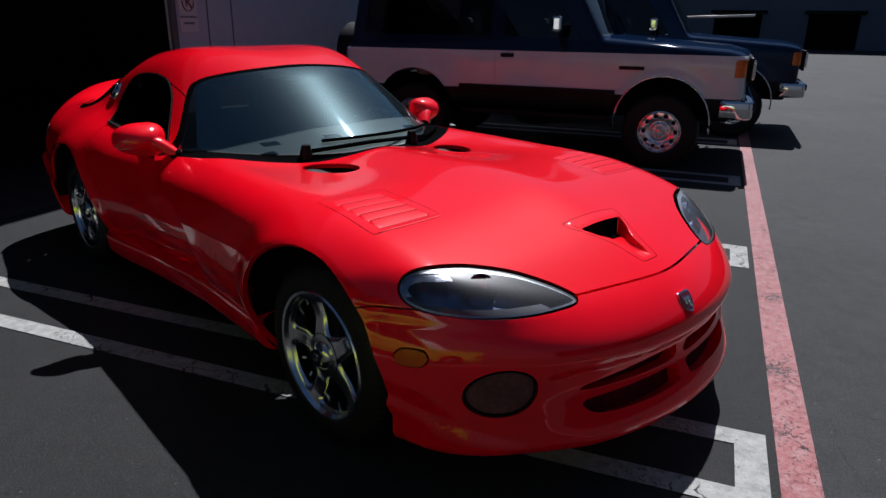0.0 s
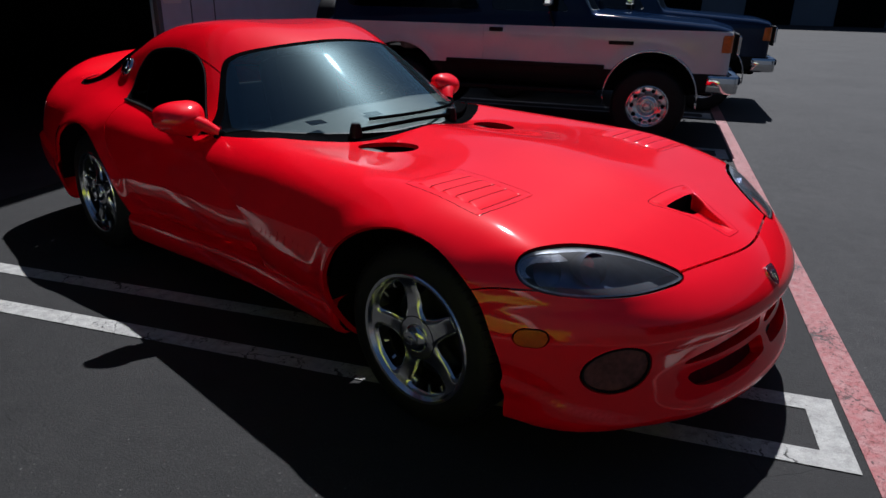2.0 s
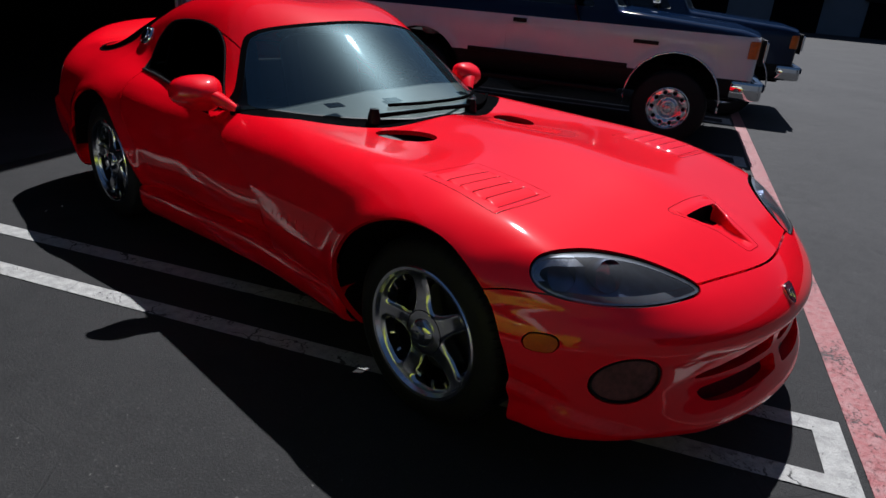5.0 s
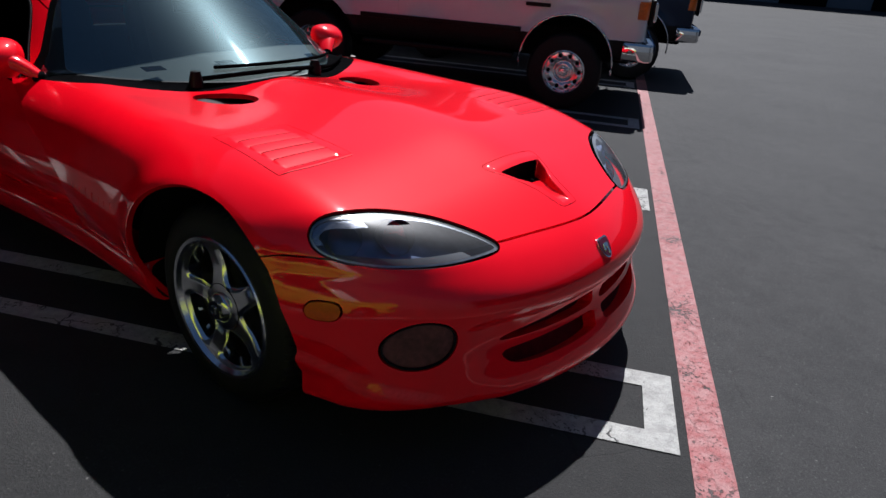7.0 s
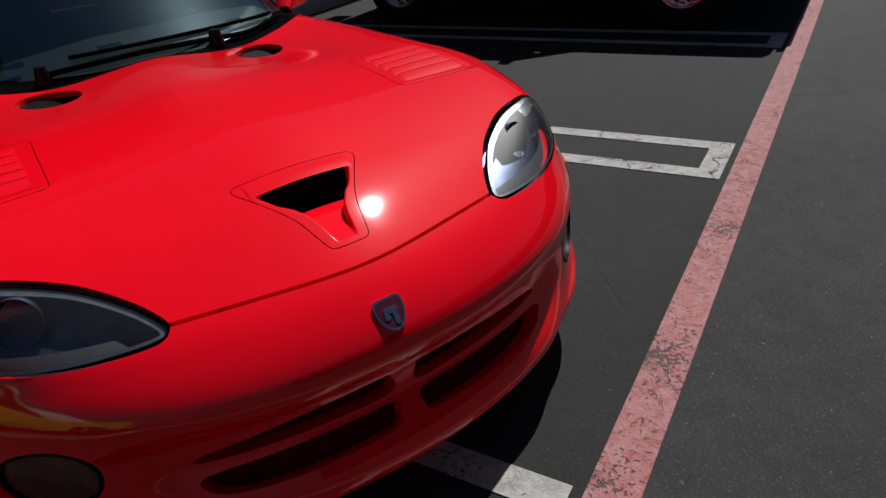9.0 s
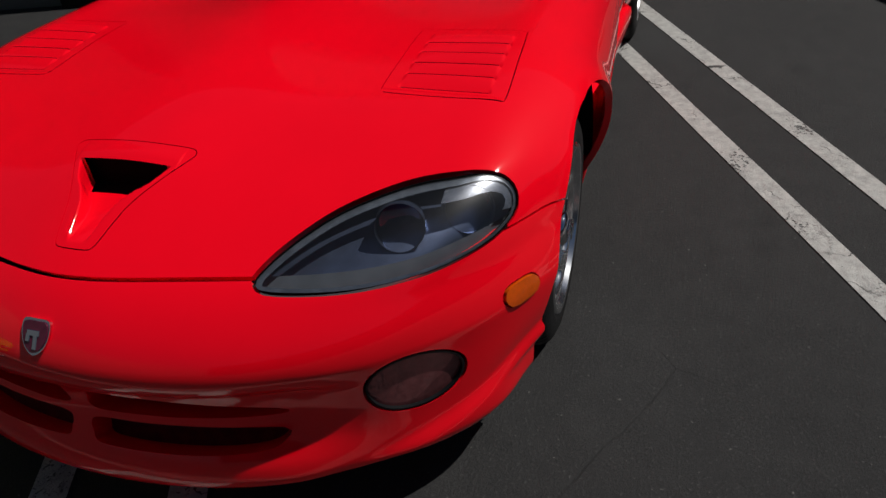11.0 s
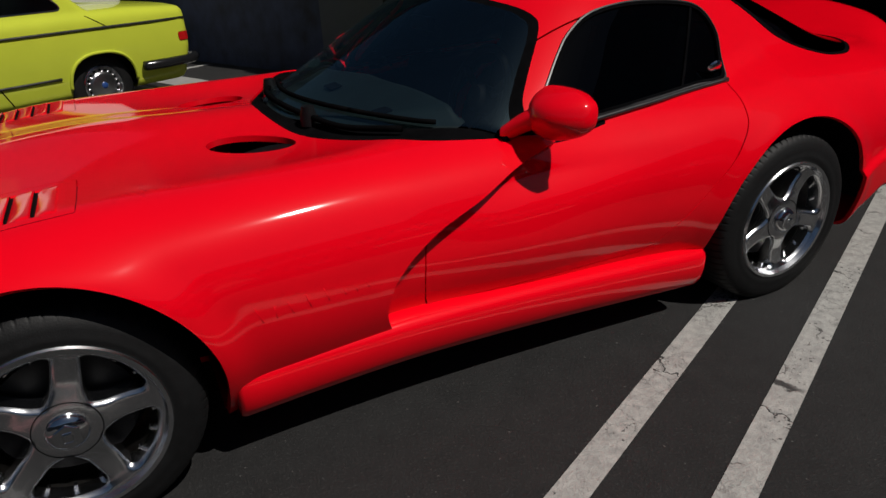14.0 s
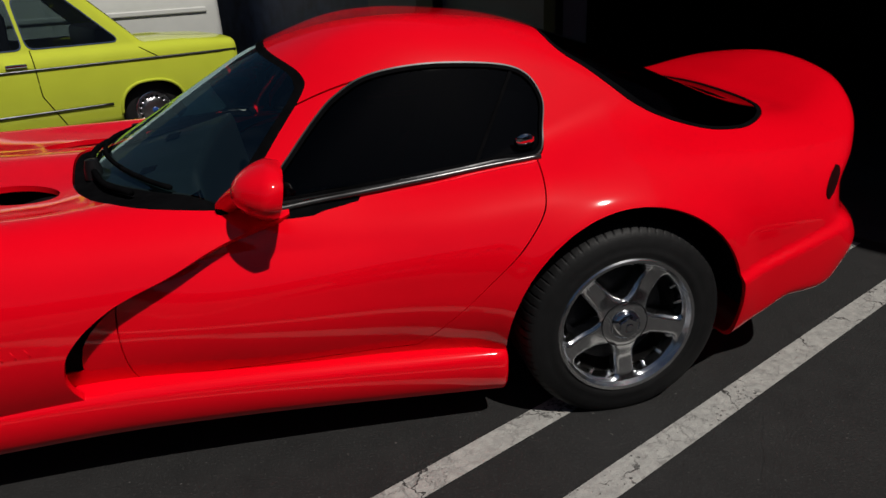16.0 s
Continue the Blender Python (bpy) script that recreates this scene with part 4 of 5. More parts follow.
box(bm, (0.60, -0.46, 0.22), (1.62, 0.46, 0.60), None, 0.03)
box(bm, (-2.05, -0.46, 0.22), (-1.05, 0.46, 0.62), None, 0.03)
part("floor_pan", bm, DARK, car)
# unseen box, added to keep sun through the rear window off the tail's inside
boxed("tail_sun_blocker", (-2.14, -0.76, 0.38), (-1.64, 0.76, 0.56), DARK, car, "", 0.05)

# cabin
X, Y = (q.ravel() for q in np.meshgrid(np.concatenate([[-0.06, -0.05], np.linspace(-0.02, 0.45, 34)]), np.linspace(-0.66, 0.66, 60), indexing="ij"))
Z = np.minimum(drop(X, Y, skin, 1.4) - 0.016, 0.79 + 0.18 * (0.42 - X) + 0.012 * np.exp(-((Y - 0.36) / 0.22) ** 2) - 6.0 * np.clip(0.0 - X, 0, 1) - 0.05 * np.clip((-Y - 0.1) / 0.5, 0, 1))
DASH = mat("dash_vinyl", (0.008, 0.014, 0.016), 0.34, vary=0.2, scale=40, bump=0.08, bscale=300, spec=1.0)
dash = link("dashboard", np.stack([X, Y, Z], 1), grid_faces(36, 60), DASH, car, "grey-green dashboard under the windscreen")
for y in (-0.42, -0.07, 0.42):
    boxed("dash_vent", (0.145, y - 0.045, 0.8365), (0.195, y + 0.045, 0.8405), SEAL, dash, "", 0.002, pose(0, 0, 0) @ Matrix.Translation((0.17, 0, 0.838)) @ pose(0, 0, 0, 0, 10, 0) @ Matrix.Translation((-0.17, 0, -0.832)))
wheel_m = pose(-0.22, 0.36, 0.82, 0, 68, 0)
ring = [wheel_m @ Vector((0.175 * math.cos(a), 0.175 * math.sin(a), 0)) for a in np.linspace(0, 2 * math.pi, 40)[:-1]]
steer = tube("steering_wheel", ring, 0.016, BLACK, car, "black steering wheel", 10, True)
for a in (0, 2.1, -2.1):
    tube("spoke", [wheel_m @ Vector((0.03 * math.cos(a), 0.03 * math.sin(a), -0.03)), wheel_m @ Vector((0.172 * math.cos(a), 0.172 * math.sin(a), 0))], 0.014, BLACK, steer)
lathe("boss", [(0, 0.02), (0.04, 0.018), (0.055, 0.0), (0.05, -0.05)], BLACK, steer, "", 24, wheel_m @ pose(0, 0, 0, 90))
for y in (-0.36, 0.36):
    bm = bmesh.new()
    box(bm, (-0.12, -0.24, 0.0), (0.12, 0.24, 0.62), pose(-0.86, y, 0.42, 0, -16, 0), 0.07)
    box(bm, (-0.26, -0.25, 0.0), (0.26, 0.25, 0.16), pose(-0.62, y, 0.30, 0, -6, 0), 0.06)
    box(bm, (-0.05, -0.12, 0.0), (0.05, 0.12, 0.16), pose(-1.02, y, 0.98, 0, -14, 0), 0.04)
    part("seat", bm, BLACK, car, "black leather bucket seat", True)
boxed("rear_bulkhead", (-1.15, -0.66, 0.30), (-1.10, 0.66, 0.86), DARK, car)
mir = boxed("rear_view_mirror", (-0.20, -0.09, 1.02), (-0.175, 0.09, 1.075), BLACK, car, bevel=0.01)


# wipers
def on_screen(x, y, off):
    return (x, y, float(drop(x, y, skin, 1.4)) + off)


for y0, y1 in ((-0.34, 0.32), (0.28, 0.62)):
    arm = [on_screen(0.42 - 0.6 * y * y, y, 0.014) for y in np.linspace(y0, y1, 9)]
    w = tube("wiper_arm", arm, 0.010, SEAL, car, "black wiper arm", 8)
    blade = [on_screen(0.375 - 0.75 * y * y, y, 0.012) for y in np.linspace(y0 + 0.1, y1 + 0.10, 12) if abs(y) < 0.64]
    tube("wiper_blade", blade, 0.008, SEAL, w, "", 6)
    lathe("pivot", [(0, 0.036), (0.02, 0.033), (0.028, 0.0), (0.03, -0.03)], BLACK, w, "", 16, Matrix.Translation(arm[0]) @ pose(0, 0, 0, 90))

# badge on the nose, embossed word on the fenders, badge in the quarter window
NAVYBADGE = mat("maroon_enamel", (0.085, 0.012, 0.030), 0.25, vary=0.2, scale=60)
SHIELD = rounded([(0.0, 0.036), (0.03, 0.033), (0.033, 0.005), (0.022, -0.022), (0.0, -0.036), (-0.022, -0.022), (-0.033, 0.005), (-0.03, 0.033)], 4)
face = Vector((0.78, 0, 0.62)).normalized()
m = Matrix.Translation((2.079, -0.008, 0.541)) @ face.to_track_quat("Z", "Y").to_matrix().to_4x4()
for name, scale, h, material in (("badge", 1.0, 0.006, CHROME), ("badge_field", 0.86, 0.0085, NAVYBADGE)):
    n = len(SHIELD)
    v = [m @ Vector((-sx * scale, sy * scale, zz)) for zz in (-0.02, h) for sx, sy in SHIELD]
    link(name, v, [tuple(range(2 * n - 1, n - 1, -1))] + [(i, (i + 1) % n, n + (i + 1) % n, n + i) for i in range(n)], material, car, smooth=False)
bm = box(bmesh.new(), (-0.016, 0.002, 0.008), (0.014, 0.014, 0.011), m, 0.001)
box(bm, (0.0, -0.024, 0.008), (0.010, 0.004, 0.011), m, 0.001)
box(bm, (-0.018, -0.010, 0.008), (-0.008, 0.006, 0.011), m, 0.001)
part("badge_figure", bm, CHROME, car, "raised silver emblem")
for side in (1, -1):
    for k, (x0, wd, ht) in enumerate(((0.755, 0.05, 0.05), (0.700, 0.014, 0.04), (0.672, 0.04, 0.042), (0.622, 0.036, 0.042), (0.575, 0.04, 0.044), (0.520, 0.024, 0.026), (0.488, 0.024, 0.026), (0.456, 0.026, 0.026))):
        z0 = 0.488 + (0.755 - x0) * 0.06
        pts = []
        for dx, dz in ((-wd * 0.55, 0.003), (-wd * 0.2, ht)):
            ys = np.linspace(0.7, 1.05, 300)
            y = ys[np.argmax(front_skin(np.full(300, x0 + dx), ys, np.full(300, z0 + dz)) > 0)]
            pts.append((x0 + dx, side * (y - 0.0012), z0 + dz))
        tube("embossed_bar", pts, 0.0022, RED, car, "", 8, flat=0.8)
    if side > 0:
        lathe("window_badge", [(0, 0.012), (0.018, 0.011), (0.028, 0.006), (0.032, -0.002)], CHROME, car, "round chrome release button", 24, pose(-0.955, side * 0.728, 0.885, -30 * side, 0, 0 if side > 0 else 180))

# fuel filler on the rear pillar
spot = np.array([[-1.22, -0.625, 0.986]])
way = Vector(skin_normal(spot, skin)[0])
fm = Matrix.Translation(spot[0]) @ way.to_track_quat("Y", "Z").to_matrix().to_4x4()
cap = lathe("fuel_filler", [(0.0, 0.020), (0.030, 0.019), (0.034, 0.014), (0.046, 0.012), (0.054, 0.006), (0.058, -0.006)], CHROME, car, "round polished fuel filler cap", 36, fm)
for k in range(6):
    p = fm @ Vector((0.045 * math.cos(k * math.pi / 3), 0.012, 0.045 * math.sin(k * math.pi / 3)))
    lathe("screw", [(0.0, 0.004), (0.004, 0.003), (0.005, -0.002)], ALLOY, cap, "", 10, Matrix.Translation(p) @ fm.to_quaternion().to_matrix().to_4x4())


# ---- ground ----
CONCRETE = mat("pale_concrete", (0.30, 0.295, 0.28), 0.85, vary=0.15, scale=12, bump=0.2, bscale=80)


def rise(a, b):
    """The lot climbs a little beyond the empty side."""
    return 0.110 * np.clip((-1.7 - b) / 2.6, 0, 1) * np.clip((6 - abs(a)) / 2, 0, 1)


bm = bmesh.new()
edges_a = [-400, -60, -12] + [x * 1.0 for x in range(-7, 8)] + [12, 60, 400]
edges_b = [-400, -60, -20] + [-10 + x * 0.4 for x in range(26)] + [4, 12, 60, 400]
rows = [[bm.verts.new(lot(a, b, float(rise(a, b)))) for b in edges_b] for a in edges_a]
for r0, r1 in zip(rows, rows[1:]):
    for i in range(len(edges_b) - 1):
        bm.faces.new((r0[i], r1[i], r1[i + 1], r0[i + 1]))
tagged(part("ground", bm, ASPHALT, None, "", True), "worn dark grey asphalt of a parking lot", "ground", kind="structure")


def ribbon(corners, z=0.004):
    """Flat paint between lot corners, in short pieces that follow the ground."""
    (a0, a1, b0, b1), v, f = corners, [], []
    na, nb = max(1, int((a1 - a0) / 0.5)), max(1, int((b1 - b0) / 0.5))
    for i in range(na + 1):
        for j in range(nb + 1):
            a, b = a0 + (a1 - a0) * i / na, b0 + (b1 - b0) * j / nb
            v.append(lot(a, b, float(rise(a, b)) + z))
    return v, [tuple(q) for q in grid_faces(na + 1, nb + 1)]


v, f = ribbon((-2.08, -1.76, -5.9, -3.95), 0.006)
tagged(link("concrete_strip", v, f, CONCRETE, smooth=False), "pale concrete strip set in the asphalt", "pavement", kind="structure")
v, f = ribbon((2.24, 2.365, -25, 40))
tagged(link("red_line", v, f, REDLINE, smooth=False), "worn red painted line along the stall ends", "road marking", kind="structure")
for k in range(-4, 8):
    b = -0.93 + 2.308 * k
    V, F = [], []
    for c in ((2.105, 2.21, b - 0.222, b + 0.222), (-2.7, 2.105, b + 0.126, b + 0.222), (-2.7, 2.105, b - 0.222, b - 0.126)):
        v, f = ribbon(c)
        F += [tuple(i + len(V) for i in q) for q in f]
        V += v
    tagged(link("stall_line", V, F, WHITELINE, smooth=False), "worn white hairpin stall line on asphalt", "road marking", "stall lines", "structure")

# ---- building behind the stalls ----
WALLPAINT = mat("pale_blue_wall", (0.40, 0.44, 0.53), 0.8, vary=0.08, scale=5, bump=0.15, bscale=40)
MURAL = mat("dark_blue_panel", (0.006, 0.011, 0.03), 0.6, scale=5, color2=(0.04, 0.065, 0.15), mix=0.52)
GREYDOOR = mat("grey_door_paint", (0.075, 0.085, 0.10), 0.6, vary=0.12, scale=4)
# INNER is near-black so the unlit garage's shade lies in its colour
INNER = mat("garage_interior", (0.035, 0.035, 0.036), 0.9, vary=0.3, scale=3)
FACE, DEEP, TALL = -2.75, -11.0, 4.6


def lotbox(name, a0, a1, b0, b1, z0, z1, material, label, category="wall", kind="structure", bevel=0.0, parent=None):
    ob = boxed(name, (a0, b0, z0), (a1, b1, z1), material, parent, "", bevel, None)
    if parent is None:
        ob.matrix_world = LOT
    if label:
        tagged(ob, label, category, kind=kind)
    return ob


lotbox("wall_bay_side", FACE - 0.06, FACE, 1.95, 30, 0, TALL, WALLPAINT, "pale blue-grey painted wall beside the garage bay")
lotbox("wall_upper", FACE - 0.3, FACE - 0.06, 1.95, 8, 2.4, TALL, WALLPAINT, "pale painted wall over the workshop")
lotbox("wall_above_bay", FACE - 0.3, FACE, -0.9, 1.95, 3.3, TALL, WALLPAINT, "pale painted wall over the garage bay")
lotbox("wall_grey", FACE - 0.3, FACE, -3.38, -0.9, 0, TALL, GREYDOOR, "dark grey painted wall")
lotbox("wall_far", FACE - 0.3, FACE, -30, -8.6, 0, TALL, GREYDOOR, "dark grey painted wall")
lotbox("wall_over_mural", FACE - 0.3, FACE, -8.6, -3.38, 2.6, TALL, GREYDOOR, "dark grey painted wall")
lotbox("mural", FACE - 0.24, FACE - 0.06, -8.6, -3.38, 0.1, 2.6, MURAL, "dark blue painted roller door", "door")
lotbox("garage_back", DEEP - 0.2, DEEP, -6, 8, 0, TALL, INNER, "back wall of the garage, darkened as shade")
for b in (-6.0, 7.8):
    lotbox("garage_side", DEEP, FACE - 0.3, b, b + 0.2, 0, TALL, INNER, "side wall of the garage, darkened as shade")
lotbox("ceiling", DEEP, FACE - 0.3, -6, 8, 3.6, 3.8, INNER, "garage ceiling, darkened as shade", "ceiling")
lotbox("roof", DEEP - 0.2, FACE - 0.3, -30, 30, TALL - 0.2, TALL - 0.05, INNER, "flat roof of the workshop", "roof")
lotbox("garage_floor", DEEP, FACE - 0.02, -6, 8, 0.0, 0.006, INNER, "garage floor, darkened as shade", "floor")
lotbox("door_post", FACE - 0.02, FACE + 0.10, -2.45, -2.2, 0, 3.2, BLACK, "black post on the workshop wall", "post", bevel=0.01)
lotbox("door_post", FACE - 0.02, FACE + 0.06, -0.98, -0.86, 0, 3.3, BLACK, "black jamb of the garage bay", "post", bevel=0.01)
lotbox("door_post", FACE - 0.02, FACE + 0.03, 1.93, 1.99, 0, 3.3, GREYDOOR, "metal jamb of the garage bay", "post", bevel=0.01)
for b in (2.42, 2.78):
    lotbox("wall_seam", FACE, FACE + 0.006, b, b + 0.012, 0, 4.4, GREYDOOR, "thin joint cover on the wall", "trim", bevel=0.001)

# no-parking sign
SIGNWHITE = mat("sign_white", (0.55, 0.56, 0.58), 0.5, vary=0.05, scale=20)
SIGNRED = mat("sign_red", (0.28, 0.03, 0.04), 0.5, vary=0.05)
SIGNBLACK = mat("sign_black", (0.02, 0.02, 0.025), 0.5, vary=0.05)
board = boxed("no_parking_sign", (FACE + 0.002, 2.04, 1.265), (FACE + 0.008, 2.285, 1.635), SIGNWHITE, None, "", 0.002)
board.matrix_world = LOT
tagged(board, "white metal no-parking sign fixed to the wall", "sign")
ringpts = [(FACE + 0.010, 2.163 + 0.075 * math.cos(a), 1.535 + 0.082 * math.sin(a)) for a in np.linspace(0, 2 * math.pi, 33)[:-1]]
tube("ring", ringpts, 0.010, SIGNRED, board, "", 6, True, 0.3)
tube("slash", [(FACE + 0.012, 2.110, 1.594), (FACE + 0.012, 2.216, 1.476)], 0.009, SIGNRED, board, "", 6)


def words(name, body, size, m, material, parent, label="", depth=0.002):
    cu = bpy.data.curves.new(name, "FONT")
    cu.body, cu.size, cu.extrude, cu.align_x, cu.align_y = body, size, depth, "CENTER", "CENTER"
    tmp = new(name + "_text", cu)
    dg = bpy.context.evaluated_depsgraph_get()
    me = bpy.data.meshes.new_from_object(tmp.evaluated_get(dg))
    bpy.data.objects.remove(tmp)
    me.materials.clear()
    me.materials.append(material)
    ob = new(name, me)
    ob.parent, ob.matrix_basis = parent, m
    if label:
        ob["label"] = label
    return ob


facing = Matrix(((0, 0, 1, 0), (1, 0, 0, 0), (0, 1, 0, 0), (0, 0, 0, 1)))
words("letter", "P", 0.14, Matrix.Translation((FACE + 0.009, 2.163, 1.535)) @ facing, SIGNBLACK, board)
words("lettering", "DO NOT BLOCK", 0.029, Matrix.Translation((FACE + 0.009, 2.163, 1.40)) @ facing, SIGNBLACK, board)
words("lettering", "ENTRANCE", 0.029, Matrix.Translation((FACE + 0.009, 2.163, 1.345)) @ facing, SIGNBLACK, board)

# ---- far building across the lot ----
FARWALL = mat("far_wall", (0.16, 0.18, 0.21), 0.8, vary=0.08, scale=1.5)
# two unseen walls, added to keep the low sky out of the car's reflections
lotbox("sky_blocker_front", 24.0, 24.4, -40, 40, 0, 7.0, GREYDOOR, "unseen dark wall added to block low sky in front")
lotbox("sky_blocker_end", FACE, 24.0, -15.4, -15.0, 0, 6.0, GREYDOOR, "unseen dark wall added to block low sky at the lot's end")
FARB = 43.4
far = thing("workshop_building", "long pale blue-grey workshop building with dark bays across the lot", "building", LOT @ Matrix.Translation((0, FARB, 0)))
wall = boxed("wall", (-45, 0, 0), (45, 8, 11.0), FARWALL, far, "", 0.0)
for a0, w in ((1.25, 2.65), (6.4, 2.65), (11.4, 2.65), (-3.8, 2.65), (-8.9, 2.65), (16.5, 2.65)):
    # no opening is cut: a near-black slab shows the bay's shade
    bay = boxed("bay_shade", (a0, -0.05, 0), (a0 + w, 0.2, 1.95), DARK, far, "near-black slab for the shade in an open bay", 0.0)
    boxed("awning", (a0 - 0.25, -0.4, 1.97), (a0 + w + 0.25, 0.0, 2.16), BLACK, far, "", 0.02)
words("lettering", "COLLISION CENTER", 0.46, Matrix.Translation((2.31, -0.06, 3.5)) @ pose(0, 0, 0, 90, 0, 0), SIGNBLACK, far, "dark sign letters", 0.03)
for k, (x0, w) in enumerate(((5.8, 0.7), (6.6, 0.6), (7.3, 0.7), (8.1, 1.2))):
    boxed("sign_bar", (x0, -0.10, 3.38), (x0 + w, -0.02, 3.54), SIGNBLACK, far, "", 0.01)
for x0 in (0.9, 3.75, 6.0, 8.85):
    boxed("wall_lamp", (x0, -0.22, 2.92), (x0 + 0.20, 0.0, 3.12), BLACK, far, "", 0.02)


# ---- other vehicles ----
WHITE = mat("white_paint", (0.72, 0.71, 0.73), 0.5, 0, 0.7, 0.05, 5.0, spec=0.0)
NAVY = mat("navy_paint", (0.005, 0.014, 0.042), 0.5, 0, 0.7, 0.1, 5.0, spec=0.0)
LIME = mat("lime_yellow_paint", (0.54, 0.60, 0.05), 0.5, 0, 0.8, 0.05, 5.0, spec=0.0)
VANWHITE = mat("van_white_paint", (0.62, 0.63, 0.60), 0.45, 0, 0.6, 0.05, 5.0)
LAMPAMBER = mat("amber_lamp_lens", (0.75, 0.15, 0.008), 0.3, 0, 0.3, vary=0.2, scale=60)
TAILRED = mat("tail_lamp_red", (0.5, 0.01, 0.01), 0.2, 0, 0.8, vary=0.1, scale=50)
BUMPERBLACK = mat("glossy_black_bumper", (0.012, 0.012, 0.013), 0.18, vary=0.2, scale=30, spec=0.6)
HUBCAP = mat("satin_hub_cap", (0.36, 0.36, 0.37), 0.28, 1.0, vary=0.15, scale=40)
BADGEBLUE = mat("blue_badge", (0.02, 0.06, 0.22), 0.3, vary=0.1, scale=90)
CARGLASS = glass("car_glass", (0.30, 0.36, 0.36), 1.52)
CARGLASS_DARK = glass("car_glass_dark", (0.05, 0.06, 0.07), 1.52)


def ring_hole(r):
    return np.array([(0.153 + r * math.cos(a), r * math.sin(a)) for a in np.linspace(0, 2 * math.pi, 17)[:-1]])


def truck_wheel(parent, m, R=0.37, rim=0.20, w=0.25, holes=10):
    wheel = new("wheel")
    wheel.parent, wheel.matrix_basis = parent, m
    tyre(R, rim + 0.004, w, wheel, 96)
    lathe("rim", [(rim + 0.006, -0.006), (rim + 0.008, 0.0), (rim, 0.002), (rim - 0.01, -0.02), (rim - 0.018, -0.05), (rim - 0.02, -w)], ALLOY, wheel, "", 48)
    if holes:
        dish = cv((0.0, -0.05), (0.07, -0.045), (0.10, -0.06), (0.15, -0.045), (rim, -0.05))
        plate("disc", [(2 * math.pi * k / holes, ring_hole(0.018)) for k in range(holes)], 0.05, rim - 0.012, dish, 0.02, ALLOY, wheel)
        lathe("hub_cap", [(0, 0.01), (0.03, 0.008), (0.045, -0.01), (0.05, -0.05)], ALLOY, wheel, "", 24)
    else:
        dome = cv((0.0, 0.012), (0.05, 0.009), (rim - 0.06, 0.002), (rim - 0.045, -0.008), (rim - 0.02, -0.010), (rim, -0.02))
        slot = np.array([(rim - 0.030 + 0.008 * math.cos(q), 0.012 * math.sin(q)) for q in np.linspace(0, 2 * math.pi, 13)[:-1]])
        plate("hub_cap", [(2 * math.pi * k / 16, slot) for k in range(16)], 0.026, rim - 0.004, dome, 0.012, HUBCAP, wheel, "satin domed hub cap with a ring of slots")
        lathe("hub_badge", [(0, 0.017), (0.02, 0.016), (0.027, 0.010), (0.028, 0.0)], BADGEBLUE, wheel, "round blue badge", 24)
    # near-black disc added so the holes look shaded, not rim-bright
    back = -0.12 if holes else -0.035
    lathe("wheel_shade_disc", [(0, back), (rim - 0.010, back)], DARK, wheel, "", 16)
    return wheel


def stations(x0, x1, step, fan0=30, fan1=30):
    xs = np.arange(x0, x1, step)
    return [(x0, a) for a in np.linspace(-89.5, -0.5, fan0)] + [(x, 0) for x in xs] + [(x1, a) for a in np.linspace(0.5, 89.5, fan1)]


def rounded_box_poly(x0, x1, z0, z1, lean0=0.0, lean1=0.0, r=0.05):
    """A window outline in (x, z): leaning ends, rounded corners."""
    P = [(x0, z0), (x0 + lean0, z1), (x1 + lean1, z1), (x1, z0)]
    out = []
    for i, p in enumerate(P):
        a, b = np.array(P[i - 1]) - p, np.array(P[(i + 1) % 4]) - p
        a, b = a / np.hypot(*a), b / np.hypot(*b)
        for t in np.linspace(0, 1, 5):
            out.append(np.array(p) + r * ((1 - t) ** 2 * a + t ** 2 * b))
    return np.array(out)


# four-wheel-drive wagons
def suv_body(x, y, z):
    Y = np.abs(y)
    top = z - np.interp(x, [-3.6, -0.62, 0.55, 0.78], [1.10, 1.215, 1.135, 1.08]) + 0.03 * (Y / 0.9) ** 4
    w = 0.965 - 0.05 * (np.maximum(z - 0.95, 0) / 0.2) ** 2 - 0.05 * (np.maximum(0.62 - z, 0) / 0.2) ** 2
    for ax in (0.0, -2.66):
        r = np.hypot(x - ax, z - 0.40)
        w = w + 0.018 * np.exp(-((r - 0.47) / 0.04) ** 2)
    f = smax(top, Y - w, 0.05)
    f = smax(f, x - (0.76 - 0.06 * Y ** 2), 0.05)
    f = smax(f, -3.52 - x, 0.06)
    return smax(f, 0.47 - z, 0.05)


def suv_cabin(x, y, z):
    Y = np.abs(y)
    lift = np.maximum(z - 1.1, 0)
    f = smax(z - (1.90 - 0.04 * Y ** 2 - 0.01 * (x + 2) ** 2), Y - (0.925 - 0.19 * lift), 0.09)
    f = smax(f, (x - (-0.56 - 0.62 * (z - 1.2) - 0.10 * Y ** 2)) * 0.85, 0.05)
    f = smax(f, -3.48 + 0.12 * lift - x, 0.08)
    return np.maximum(f, 1.0 - z)


def suv_skin(x, y, z):
    return smin(suv_body(x, y, z), suv_cabin(x, y, z), 0.02)


SUV_MESH = shell(stations(-3.0, 0.35, 0.022), suv_skin, -50, 110, 0.85)
SUV_WIN = [rounded_box_poly(-0.86, -1.66, 1.20, 1.70, -0.38, 0.0), rounded_box_poly(-1.80, -3.28, 1.20, 1.70, 0.0, 0.03)]
SUV_SCREEN = rounded_box_poly(-0.885, 0.885, 1.225, 1.77, 0.115, -0.115)


